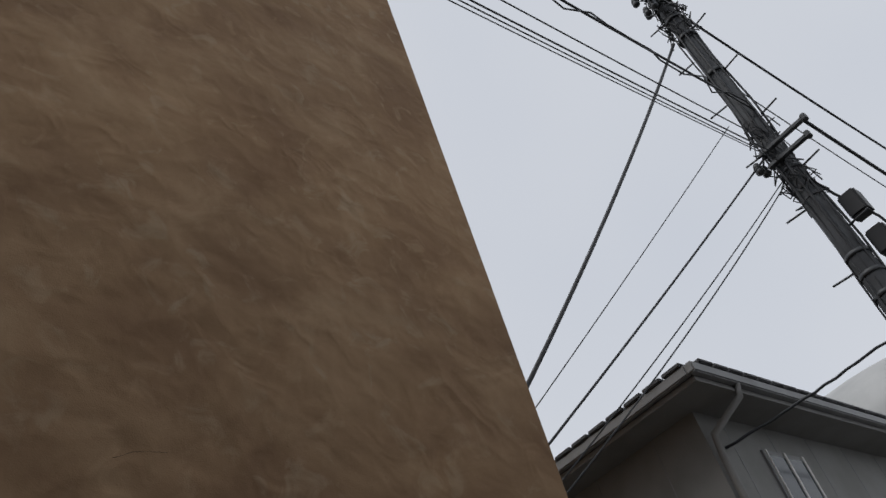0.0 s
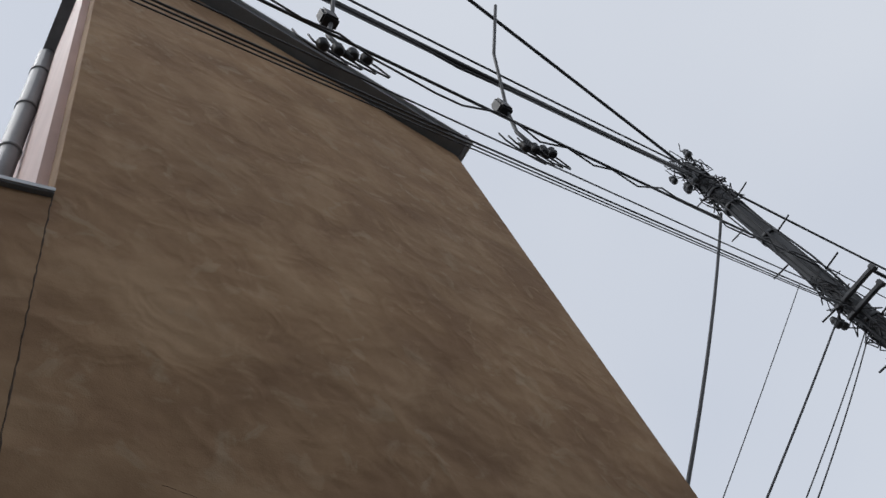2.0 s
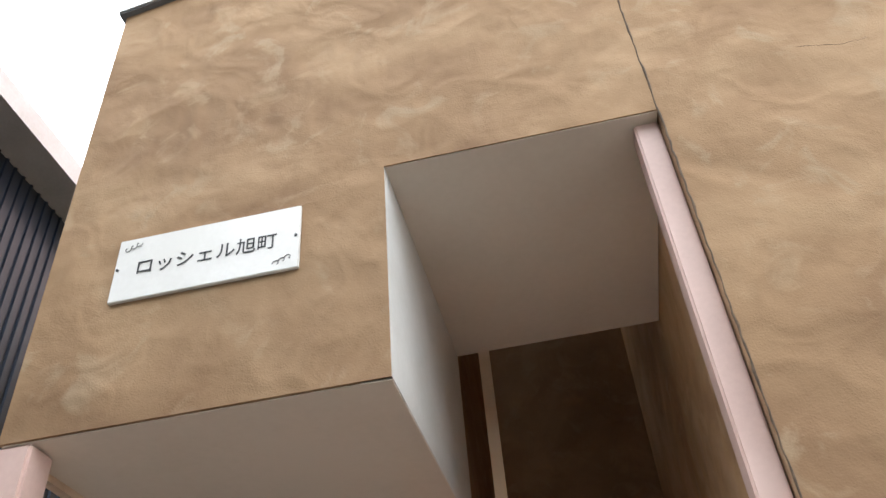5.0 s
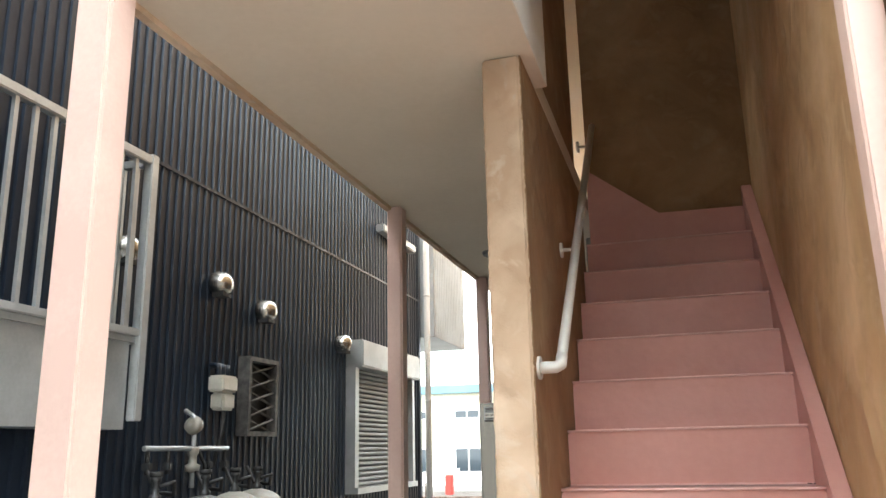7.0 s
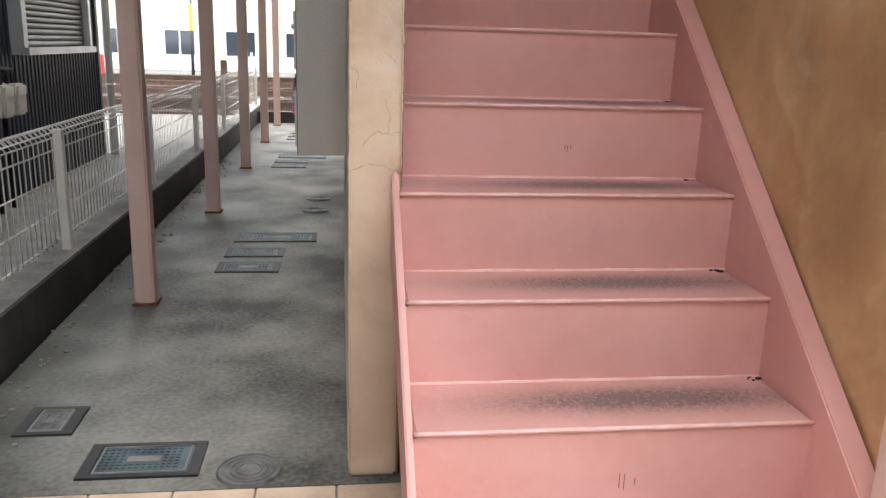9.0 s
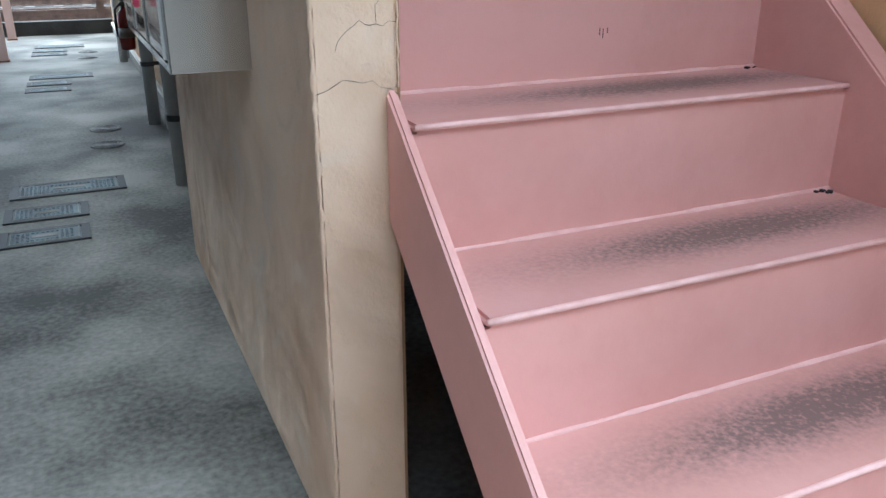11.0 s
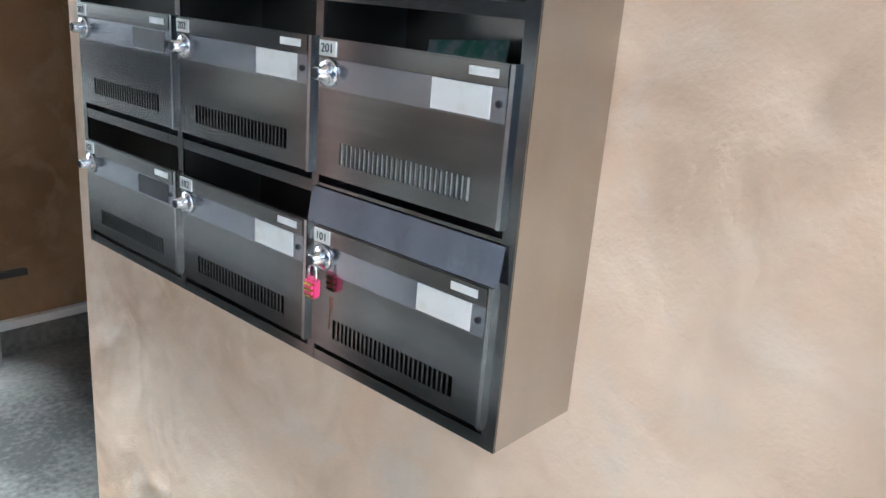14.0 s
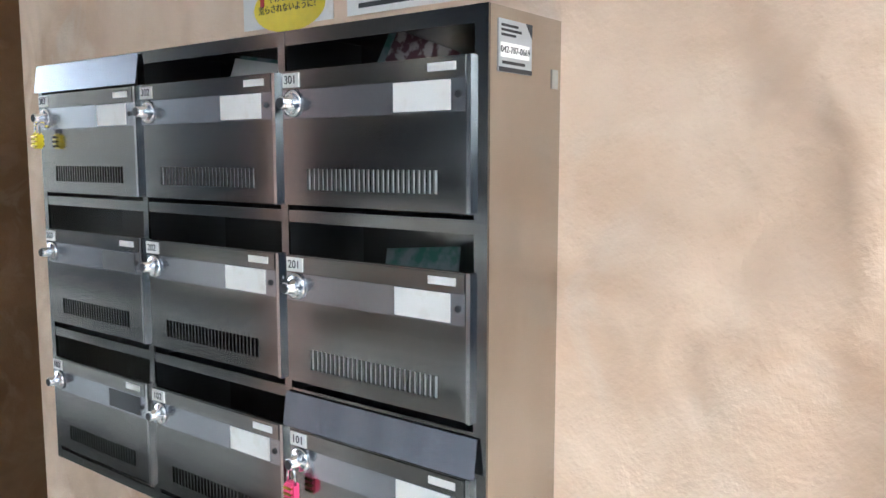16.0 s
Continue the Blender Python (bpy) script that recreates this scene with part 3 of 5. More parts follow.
part("riser", prism([(0.0, 2.28), (W, 2.28), (W, 2.47), (0.37, 2.475), (0.0, 2.76)], "y", yl, yl + 0.02), "pink", stairs)
slope = RISE / GO


def stringer(x0, x1, ya, yb, up, down):
    za, zb = (ya - Y1) * slope + RISE, (yb - Y1) * slope + RISE
    pts = [(ya, max(za - down, 0)), (ya, za + up), (yb, zb + up), (yb, zb - down)]
    if za - down < 0:
        pts = [(ya, 0), (ya, za + up), (yb, zb + up), (yb, zb - down), (ya + (down - za) / slope, 0)]
    return prism(pts, "x", x0, x1, 0.004)


part("stringer", stringer(W, W + 0.052, 0.50, 3.3, 0.075, 0.2), "pink", stairs, "pink stringer along the ochre wall")
part("stringer", stringer(-0.030, -0.014, 0.50, 1.290, -0.008, 0.2), "pink", stairs, "pink outer stringer ending at the pier")

# grime in the inner corners of the steps
for k in range(2, 8):
    wob = random.Random(40 + k)
    y, z = Y1 + (k - 1) * GO, (k - 1) * RISE
    bm = bmesh.new()
    for i in range(5):
        px, s = W - 0.004 - abs(wob.gauss(0, 0.02)), 0.0015 + 0.003 * wob.random()
        box(bm, -s, s, -s, s, 0, s, m=pose(px, y - 0.006 - 0.02 * wob.random(), z, 0, 0, 90 * wob.random()))
    tagged(part("grime", bm, "ink", stairs, "black flecks of dirt in the step corner"), kind="stuff")

# handrail
hand = thing("handrail", (0.0, 1.4, 1.5), "white tubular handrail on wall brackets", "handrail")
r0, r1 = Vector((0.065, 1.40, 1.54)), Vector((0.065, 3.0, 2.93))
part("bar", tube(bmesh.new(), [r0 + Vector((0, -0.03, -0.028)), r0, r1], 0.017, 12), "rail", hand)
part("elbow", tube(bmesh.new(), [(0.0, 1.365, 1.505), (0.05, 1.365, 1.505), (0.065, 1.372, 1.513), (0.065, 1.40, 1.54)], 0.0185, 12), "rail", hand)
part("wall_flange", tube(bmesh.new(), [(-0.008, 1.365, 1.505), (0.006, 1.365, 1.505)], 0.035, 16), "rail", hand)
for f in (0.38, 0.92):
    p = r0.lerp(r1, f)
    br = part("bracket", tube(bmesh.new(), [(-0.008, p.y, p.z - 0.045), (0.05, p.y, p.z - 0.045), (0.065, p.y, p.z - 0.012)], 0.008), "rail", hand)
    part("wall_flange", tube(bmesh.new(), [(-0.008, p.y, p.z - 0.045), (0.006, p.y, p.z - 0.045)], 0.03, 16), "rail", br)

# ---- pink posts ----


def post(y, wide=0.08):
    t = thing("pillar", (-0.955, y + 0.04, 0), "pink painted square steel post on the passage edge", "pillar", "posts along the passage", "structure")
    part("shaft", boxes((-0.915 - wide, -0.915 + (wide - 0.08) * 0.5, y, y + wide, 0, 2.514), bevel=0.008), "pinkpost", t)
    part("base_plate", boxes((-1.005, -0.905, y - 0.008, y + 0.09, -0.002, 0.012)), "rust", t, "rusty base plate")


for py in (FY + 0.004, 2.72, 4.585, 6.45, 8.3, 10.1):
    post(py, 0.10 if py < 1 else 0.08)
tp = thing("pillar", (0.83, FY + 0.2, 0), "pink painted steel post in the stair opening", "pillar", "posts along the passage", "structure")
part("shaft", boxes((0.776, 0.8465, FY + 0.04, FY + 0.12, 0.10, 3.232), bevel=0.006), "pinkpost", tp)
part("base_plate", boxes((0.772, 0.848, FY + 0.036, FY + 0.124, -0.006, 0.10)), "pinkpost", tp)
gl = thing("downpipe_upper", (0.70, 1.65, 5.2), "slate grey square downpipe on the upper wall", "downpipe")
part("pipe", tube(bmesh.new(), [(0.66, 1.66, 4.7), (0.75, 1.66, 9.5)], 0.075, 12), "gutter", gl)
for k in range(6):
    bx0 = 0.66 + 0.0188 * (0.3 + k * 0.8)
    part("band", tube(bmesh.new(), [(bx0, 1.66, 5.0 + k * 0.8), (bx0 + 0.001, 1.66, 5.05 + k * 0.8)], 0.083, 12), "gutter", gl)
structure("wall_upper_side", boxes((0.80, 0.85, FY + 0.18, 9.0, 4.85, 12.6)), "pinkpost", "pale pink upper side wall", "wall")

# ---- name board ----
board = thing("name_board", (-0.49, FY, 2.9), "white name board with black lettering and corner scrolls", "sign")
part("panel", boxes((-0.772, -0.208, FY - 0.014, FY - 0.001, 2.905, 3.133), bevel=0.002), "white", board)
part("lettering", text_bm("ロッシェル旭町", 0.062, on_y(-0.49, FY - 0.0155, 3.012)), "ink", board, "black lettering")
for cx, cz, sx, sz in ((-0.755, 3.118, 1, -1), (-0.225, 2.92, -1, 1)):
    bm = bmesh.new()
    for j in range(3):
        pts = []
        for i in range(14):
            a = i / 13 * 4.4
            rr = 0.017 * (1 - i / 18)
            pts.append((cx + sx * (0.012 + j * 0.017 + rr * math.cos(a) * 0.7), FY - 0.0155, cz + sz * (0.010 + (2 - j) * 0.007 + rr * math.sin(a) * 0.7)))
        tube(bm, pts, 0.0011, 5)
    part("scroll", bm, "ink", board, "black scroll ornament")
for x, z in ((-0.762, 3.02), (-0.218, 3.02)):
    part("screw", lathe([(0.005, 0), (0.004, 0.004)], x, FY - 0.014, z, 10, pose(0, 0, 0, 90)), "galv", board)

# ---- mailbox bank ----
MX0, MX1, MY0, MY1, MZ0, MZ1 = -0.266, -0.131, 1.680, 2.553, 0.780, 1.424
CW, RH = (MY1 - MY0) / 3, (MZ1 - MZ0) / 3
bank = thing("mailbox_bank", (-0.2, 2.12, MZ0), "stainless steel bank of nine apartment mailboxes on the stucco pier", "mailbox")
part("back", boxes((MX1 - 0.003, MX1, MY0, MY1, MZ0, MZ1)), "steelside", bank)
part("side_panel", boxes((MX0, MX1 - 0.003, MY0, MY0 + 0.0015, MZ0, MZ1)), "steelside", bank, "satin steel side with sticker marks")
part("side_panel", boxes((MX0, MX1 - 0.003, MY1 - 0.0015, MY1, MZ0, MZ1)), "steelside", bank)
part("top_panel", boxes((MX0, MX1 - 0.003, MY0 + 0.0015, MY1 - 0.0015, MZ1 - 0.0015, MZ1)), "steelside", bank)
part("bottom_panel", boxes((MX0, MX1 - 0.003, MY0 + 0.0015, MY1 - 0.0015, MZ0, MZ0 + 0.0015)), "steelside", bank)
for c in range(4):
    yc = MY0 + c * CW
    lo, hi = (yc, yc + 0.016) if c == 0 else (yc - 0.012, yc) if c == 3 else (yc - 0.006, yc + 0.006)
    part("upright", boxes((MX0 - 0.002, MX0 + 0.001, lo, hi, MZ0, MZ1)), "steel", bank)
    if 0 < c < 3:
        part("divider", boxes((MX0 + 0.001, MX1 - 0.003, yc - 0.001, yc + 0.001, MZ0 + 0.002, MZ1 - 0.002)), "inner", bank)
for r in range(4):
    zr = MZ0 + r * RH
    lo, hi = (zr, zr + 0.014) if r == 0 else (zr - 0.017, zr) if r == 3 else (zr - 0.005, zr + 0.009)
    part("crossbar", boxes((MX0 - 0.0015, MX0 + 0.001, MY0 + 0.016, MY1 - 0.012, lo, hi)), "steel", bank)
    if 0 < r < 3:
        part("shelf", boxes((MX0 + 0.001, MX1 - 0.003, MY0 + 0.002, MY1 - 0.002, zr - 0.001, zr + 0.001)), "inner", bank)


def mail_door(c, r, number):
    """One hinged door with number plate, lock, name card and vent slots; u runs from its lock side."""
    ya, yb = MY0 + c * CW + (0.017 if c == 0 else 0.007), MY0 + (c + 1) * CW - (0.013 if c == 2 else 0.007)
    za = 0.802 + r * 0.2113
    zb = za + 0.153
    w, h = yb - ya, zb - za
    xf = MX0 - 0.004
    Y = lambda u: yb - u * w
    bm = bmesh.new()
    s0, s1, v0, v1 = 0.13, 0.84, za + 0.018, za + 0.042
    for u0, u1, w0, w1 in ((0, 1, za, v0), (0, 1, v1, zb), (0, s0, v0, v1), (s1, 1, v0, v1)):
        box(bm, xf, xf + 0.003, Y(u1), Y(u0), w0, w1)
    count, bars = 27, []
    for k in range(count):
        pitch = (s1 - s0) / count
        if k:
            bars.append((xf, xf + 0.003, Y(s0 + k * pitch + pitch * 0.18), Y(s0 + k * pitch - pitch * 0.18), v0, v1))
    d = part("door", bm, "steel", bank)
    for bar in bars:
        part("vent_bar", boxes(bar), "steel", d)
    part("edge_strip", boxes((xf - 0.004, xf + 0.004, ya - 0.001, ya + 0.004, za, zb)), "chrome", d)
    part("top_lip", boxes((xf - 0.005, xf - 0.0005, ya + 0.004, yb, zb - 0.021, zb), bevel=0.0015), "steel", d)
    part("band", boxes((xf - 0.003, xf - 0.0004, ya + 0.006, yb, zb - 0.054, zb - 0.0215)), "band", d)
    part("number_plate", boxes((xf - 0.0065, xf - 0.005, Y(0.115), Y(0.015), zb - 0.019, zb - 0.003)), "paper", d, "white number plate")
    part("number", text_bm(number, 0.0135, on_x(xf - 0.0072, Y(0.065), zb - 0.011), 0.0003), "ink", d)
    blank = (c == 2 and r < 2)
    if blank:
        part("name_card", boxes((xf - 0.004, xf - 0.003, Y(0.93), Y(0.62), zb - 0.051, zb - 0.0235)), "galv", d, "empty grey card holder")
    else:
        part("name_card", boxes((xf - 0.004, xf - 0.003, Y(0.91), Y(0.635), zb - 0.052, zb - 0.0225)), "paper", d, "stained blank name card")
    part("logo_plate", boxes((xf - 0.006, xf - 0.005, Y(0.94), Y(0.81), zb - 0.014, zb - 0.006)), "paper", d, "small white plate")
    part("rivet", lathe([(0.004, 0), (0.003, 0.002)], xf - 0.003, Y(0.945), zb - 0.037, 10, pose(0, 0, 0, 0, -90)), "ink", d)
    lk = part("lock", lathe([(0.0155, 0), (0.0155, 0.003), (0.012, 0.005), (0.0075, 0.006), (0.0075, 0.018), (0.006, 0.020)], xf - 0.003, Y(0.065), zb - 0.037, 20, pose(0, 0, 0, 0, -90)), "chrome", d, "chrome lock")
    part("keyhole", lathe([(0.006, 0), (0.005, 0.001)], xf - 0.0232, Y(0.065), zb - 0.037, 12, pose(0, 0, 0, 0, -90)), "ink", d)
    return xf, Y, za, zb


cells = {}
for r in range(3):
    for c in range(3):
        cells[c, r] = mail_door(c, r, "%d0%d" % (r + 1, c + 1))


def film(c, r):
    xf, Y, za, zb = cells[c, r]
    bm = prism([(xf - 0.007, zb + 0.003), (xf - 0.001, zb + 0.044), (xf, zb + 0.044), (xf - 0.006, zb + 0.003)], "y", Y(1.03), Y(-0.03))
    part("slot_cover", bm, "bluetape", bank, "bluish film taped over the slot")


film(0, 0)
film(2, 2)


def padlock(c, r, body, label):
    xf, Y, za, zb = cells[c, r]
    y, z, x = Y(0.06), zb - 0.070, xf - 0.017
    t = thing("padlock", (x, y, z), label, "padlock")
    part("body", boxes((x - 0.007, x + 0.007, y - 0.009, y + 0.009, z - 0.014, z + 0.010), bevel=0.003), body, t)
    for k in range(3):
        part("dial", boxes((x - 0.0082, x + 0.0082, y - 0.0068, y + 0.0068, z - 0.012 + k * 0.007, z - 0.008 + k * 0.007), bevel=0.001), "brass", t, "brass number dial")
    pts = [(x, y + 0.0065 * math.cos(a), z + 0.018 + 0.008 * math.sin(a)) for a in [math.pi * i / 8 for i in range(9)]]
    part("shackle", tube(bmesh.new(), [(x, y + 0.0065, z + 0.006)] + pts + [(x, y - 0.0065, z + 0.006)], 0.002, 8), "chrome", t)


padlock(0, 0, "pinklock", "hot pink combination padlock with brass dials on a mailbox lock")
padlock(2, 2, "yellow", "yellow combination padlock with brass dials on a mailbox lock")


xr, Yr, zar, zbr = cells[0, 0]
runs = thing("rust_streak", (xr, Yr(0.1), zbr - 0.09), "thin brown rust run on a mailbox door", "stain")
for u, z1, z0 in ((0.105, 0.085, 0.125), (0.12, 0.082, 0.10)):
    part("run", boxes((xr - 0.0006, xr - 0.0001, Yr(u + 0.006), Yr(u), zbr - z0, zbr - z1)), "rust", runs)


def leaflet(c, r, mat, u0, u1, lean, label, x=0.03, rise=0.0):
    xf, Y, za, zb = cells[c, r]
    y0, y1 = Y(u1), Y(u0)
    bm = bmesh.new()
    box(bm, -0.001, 0.001, -(y1 - y0) / 2, (y1 - y0) / 2, -0.06, 0.06)
    bmesh.ops.transform(bm, matrix=pose(MX0 + x, (y0 + y1) / 2, zb - 0.045 + rise, lean, 14, 0), verts=bm.verts)
    solid("leaflet", bm, mat, label, "leaflet")


leaflet(0, 2, "photoprint", 0.35, 0.72, 20, "colour printed leaflet sticking out of a mailbox", 0.045, 0.018)
leaflet(0, 2, "greenprint", 0.30, 0.66, 19, "dark green leaflet sticking out of a mailbox", 0.05, 0.022)
leaflet(1, 2, "paper", 0.40, 0.85, 9, "white leaflet with green edge in a mailbox", 0.045, 0.012)
leaflet(1, 2, "greenprint", 0.42, 0.86, 9, "green edged leaflet in a mailbox", 0.05, 0.016)
leaflet(0, 1, "greenprint", 0.35, 0.75, -5, "dark printed leaflet in a mailbox", 0.06, -0.003)


def mail_pile(c, r, mat, label):
    xf, Y, za, zb = cells[c, r]
    solid("letter_bundle", boxes((MX0 - 0.0006, MX1 - 0.03, Y(0.96), Y(0.05), za + 0.002, za + 0.060), bevel=0.004), mat, label, "mail")


mail_pile(0, 2, "paper", "bundle of printed leaflets filling a mailbox")
mail_pile(0, 1, "paper", "bundle of white letters filling a mailbox")
mail_pile(1, 2, "paper", "bundle of white letters in a mailbox")
# service sticker on the side of the bank
stk = thing("sticker", (-0.22, MY0, 1.38), "grey and white service sticker on the mailbox side", "sticker")
part("sheet", boxes((-0.252, -0.192, MY0 - 0.001, MY0 - 0.0003, 1.362, 1.412)), "alu", stk)
part("number_panel", boxes((-0.249, -0.197, MY0 - 0.0013, MY0 - 0.001, 1.376, 1.390)), "paper", stk, "white number panel")
part("bottom_bar", boxes((-0.252, -0.192, MY0 - 0.0014, MY0 - 0.001, 1.362, 1.3665)), "ink", stk)
part("corner", prism([(-0.204, 1.412), (-0.192, 1.412), (-0.192, 1.398)], "y", MY0 - 0.0015, MY0 - 0.001), "ink", stk)
part("number", text_bm("042-787-0669", 0.0094, on_y(-0.223, MY0 - 0.0017, 1.383), 0.0002), "ink", stk)
for k, wd in enumerate((0.030, 0.036, 0.026)):
    part("text_line", boxes((-0.248, -0.248 + wd, MY0 - 0.0014, MY0 - 0.001, 1.405 - k * 0.0045, 1.4075 - k * 0.0045)), "ink", stk)
part("text_line", boxes((-0.246, -0.205, MY0 - 0.0014, MY0 - 0.001, 1.3695, 1.3725)), "ink", stk)
solid("tape_remnant", boxes((-0.150, -0.138, MY0 - 0.0012, MY0 - 0.0002, 1.352, 1.372)), "beigecyl", "brown scrap of torn tape on the mailbox side", "tape")

# posters above the bank
pst = thing("poster", (MX1, 2.11, 1.458), "white notice with a yellow oval and black lettering", "poster")
part("sheet", boxes((-0.1325, -0.1312, 2.022, 2.205, 1.462, 1.72)), "paper", pst)
bm = bmesh.new()
bmesh.ops.create_circle(bm, cap_ends=True, segments=32, radius=1.0)
bmesh.ops.transform(bm, matrix=on_x(-0.1331, 2.108, 1.487) @ Matrix.Diagonal((0.073, 0.034, 1, 1)), verts=bm.verts)
part("oval", bm, "yellow", pst, "yellow oval")
part("lettering", text_bm("やカラスに", 0.0125, on_x(-0.1336, 2.118, 1.500), 0.0002), "ink", pst)
part("lettering", text_bm("荒らされないように！", 0.0125, on_x(-0.1336, 2.108, 1.486), 0.0002), "ink", pst)
part("red_mark", boxes((-0.1342, -0.1334, 2.158, 2.166, 1.492, 1.504)), "red", pst)
pst = thing("poster", (MX1, 1.9, 1.458), "white notice with red and black text lines on the pier", "poster")
part("sheet", boxes((-0.1325, -0.1312, 1.80, 1.996, 1.462, 1.72)), "paper", pst)
for k in range(4):
    part("text_line", boxes((-0.1332, -0.1326, 1.835 + 0.01 * (k % 2), 1.975, 1.470 + k * 0.012, 1.476 + k * 0.012)), "red" if k == 2 else "ink", pst)
part("picture", boxes((-0.1332, -0.1326, 1.803, 1.828, 1.466, 1.52)), "photoprint", pst)

# ---- passage: pipes, doors, extinguisher ----


def downpipe(x, y, clamps):
    t = thing("drain_pipe", (x, y, 0), "grey plastic drain pipe clamped along the passage wall", "pipe", "drain pipes in the passage")
    part("pipe", tube(bmesh.new(), [(x, y, -0.01), (x, y, 2.516)], 0.034, 14), "pipe", t)
    for z in clamps:
        part("clamp", tube(bmesh.new(), [(x, y, z), (x, y, z + 0.025)], 0.038, 14), "galv", t)
        part("clamp_arm", boxes((x + 0.03, 0.08, y - 0.008, y + 0.008, z + 0.002, z + 0.022)), "galv", t)


downpipe(-0.05, 3.78, (0.28, 1.5))
downpipe(-0.03, 5.12, (0.33, 1.5))
downpipe(0.0, 7.9, (0.33, 1.5))


def flat_door(y0, name):
    t = thing(name, (0.07, y0, 0), "pale blue painted steel apartment door, closed", "door", "doors along the passage", "structure")
    part("frame", boxes((0.02, 0.079, y0, y0 + 0.05, 0, 2.05), (0.02, 0.079, y0 + 0.85, y0 + 0.9, 0, 2.05), (0.02, 0.079, y0 + 0.05, y0 + 0.85, 2.0, 2.05)), "alu", t)
    leaf = part("leaf", boxes((0.035, 0.075, y0 + 0.052, y0 + 0.848, 0.012, 1.998), bevel=0.004), "doorpaint", t)
    part("handle", tube(bmesh.new(), [(0.035, y0 + 0.13, 1.0), (-0.01, y0 + 0.13, 1.0), (-0.02, y0 + 0.16, 1.0), (-0.02, y0 + 0.24, 1.0)], 0.011, 10), "chrome", leaf)
    part("letter_slot", boxes((0.030, 0.036, y0 + 0.3, y0 + 0.6, 0.80, 0.86), bevel=0.002), "alu", leaf)


flat_door(4.08, "door_1")
flat_door(8.1, "door_2")
ex = thing("fire_extinguisher", (0.0, 7.05, 0.2), "dark red fire extinguisher hanging on the passage wall", "extinguisher")
part("body", lathe([(0.052, 0), (0.06, 0.015), (0.06, 0.24), (0.045, 0.28), (0.02, 0.30), (0.02, 0.325)], 0.0, 7.05, 0.2, 18), "extred", ex)
part("label", lathe([(0.061, 0), (0.061, 0.075)], 0.0, 7.05, 0.29, 18), "iron", ex, "dark printed label band")
part("valve", boxes((-0.025, 0.025, 7.025, 7.075, 0.52, 0.555), bevel=0.006), "black", ex)
part("lever", prism([(0.0, 0.555), (-0.055, 0.585), (-0.055, 0.594), (0.025, 0.57)], "y", 7.04, 7.06), "black", ex)
part("hose", tube(bmesh.new(), [(-0.02, 7.05, 0.54), (-0.06, 7.05, 0.50), (-0.068, 7.05, 0.38), (-0.06, 7.05, 0.30)], 0.009, 8), "black", ex)
part("bracket", boxes((0.05, 0.08, 7.03, 7.07, 0.36, 0.48)), "galv", ex)

# ---- floor covers ----


def cover_plate(x0, x1, y0, y1, label, mat="cover"):
    t = thing("meter_cover", ((x0 + x1) / 2, (y0 + y1) / 2, 0), label, "cover", "meter covers in the floor")
    part("rim", boxes((x0, x1, y0, y0 + 0.016, -0.02, 0.007), (x0, x1, y1 - 0.016, y1, -0.02, 0.007), (x0, x0 + 0.03, y0 + 0.016, y1 - 0.016, -0.02, 0.007), (x1 - 0.03, x1, y0 + 0.016, y1 - 0.016, -0.02, 0.007)), "black", t)
    lid = part("lid", boxes((x0 + 0.032, x1 - 0.032, y0 + 0.018, y1 - 0.018, -0.02, 0.006)), mat, t)
    bm = bmesh.new()
    nx, ny = int((x1 - x0 - 0.08) / 0.016), int((y1 - y0 - 0.05) / 0.016)
    for i in range(nx):
        for j in range(ny):
            cx, cy = x0 + 0.046 + i * 0.016, y0 + 0.032 + j * 0.016
            if abs(i - nx / 2) < nx * 0.22 and abs(j - ny / 2) < 1.6:
                continue
            box(bm, cx - 0.005, cx + 0.005, cy - 0.005, cy + 0.005, 0.006, 0.0085)
    ob = part("stud_pattern", bm, mat, lid)
    tagged(ob, kind="stuff")
    part("border", boxes((x0 + 0.036, x1 - 0.036, y0 + 0.021, y0 + 0.025, 0.006, 0.0085), (x0 + 0.036, x1 - 0.036, y1 - 0.025, y1 - 0.021, 0.006, 0.0085), (x0 + 0.036, x0 + 0.040, y0 + 0.025, y1 - 0.025, 0.006, 0.0085), (x1 - 0.040, x1 - 0.036, y0 + 0.025, y1 - 0.025, 0.006, 0.0085)), "kerbtop", lid)
    part("letter_bar", boxes((x0 + (x1 - x0) * 0.36, x0 + (x1 - x0) * 0.64, (y0 + y1) / 2 - 0.014, (y0 + y1) / 2 + 0.014, 0.006, 0.008)), "kerbtop", lid)


blue = "blue-grey studded plastic meter cover in the floor"
cover_plate(-0.815, -0.512, 1.325, 1.505, blue)
for dy in (0.0, 3.31, 5.37):
    cover_plate(-0.73, -0.28, 3.81 + dy, 4.02 + dy, "long " + blue)
    cover_plate(-0.74, -0.44, 3.49 + dy, 3.67 + dy, blue)
    cover_plate(-0.745, -0.445, 3.205 + dy, 3.38 + dy, blue)
cover_plate(-1.055, -0.895, 1.572, 1.748, "dark square valve cover in the floor", "iron")


def manhole(x, y, r=0.085):
    t = thing("drain_cover", (x, y, 0), "round cast iron drain cover set in the concrete", "cover", "round drain covers")
    part("plate", lathe([(r, -0.02), (r, 0.003), (r - 0.006, 0.005)], x, y, 0, 28), "iron", t)
    bm = bmesh.new()
    for k in range(1, 5):
        rr = r * (0.18 + 0.19 * k)
        tube(bm, [(x + rr * math.cos(a), y + rr * math.sin(a), 0.005) for a in [2 * math.pi * i / 24 for i in range(25)]], 0.003, 5, False)
    part("rings", bm, "iron", t)


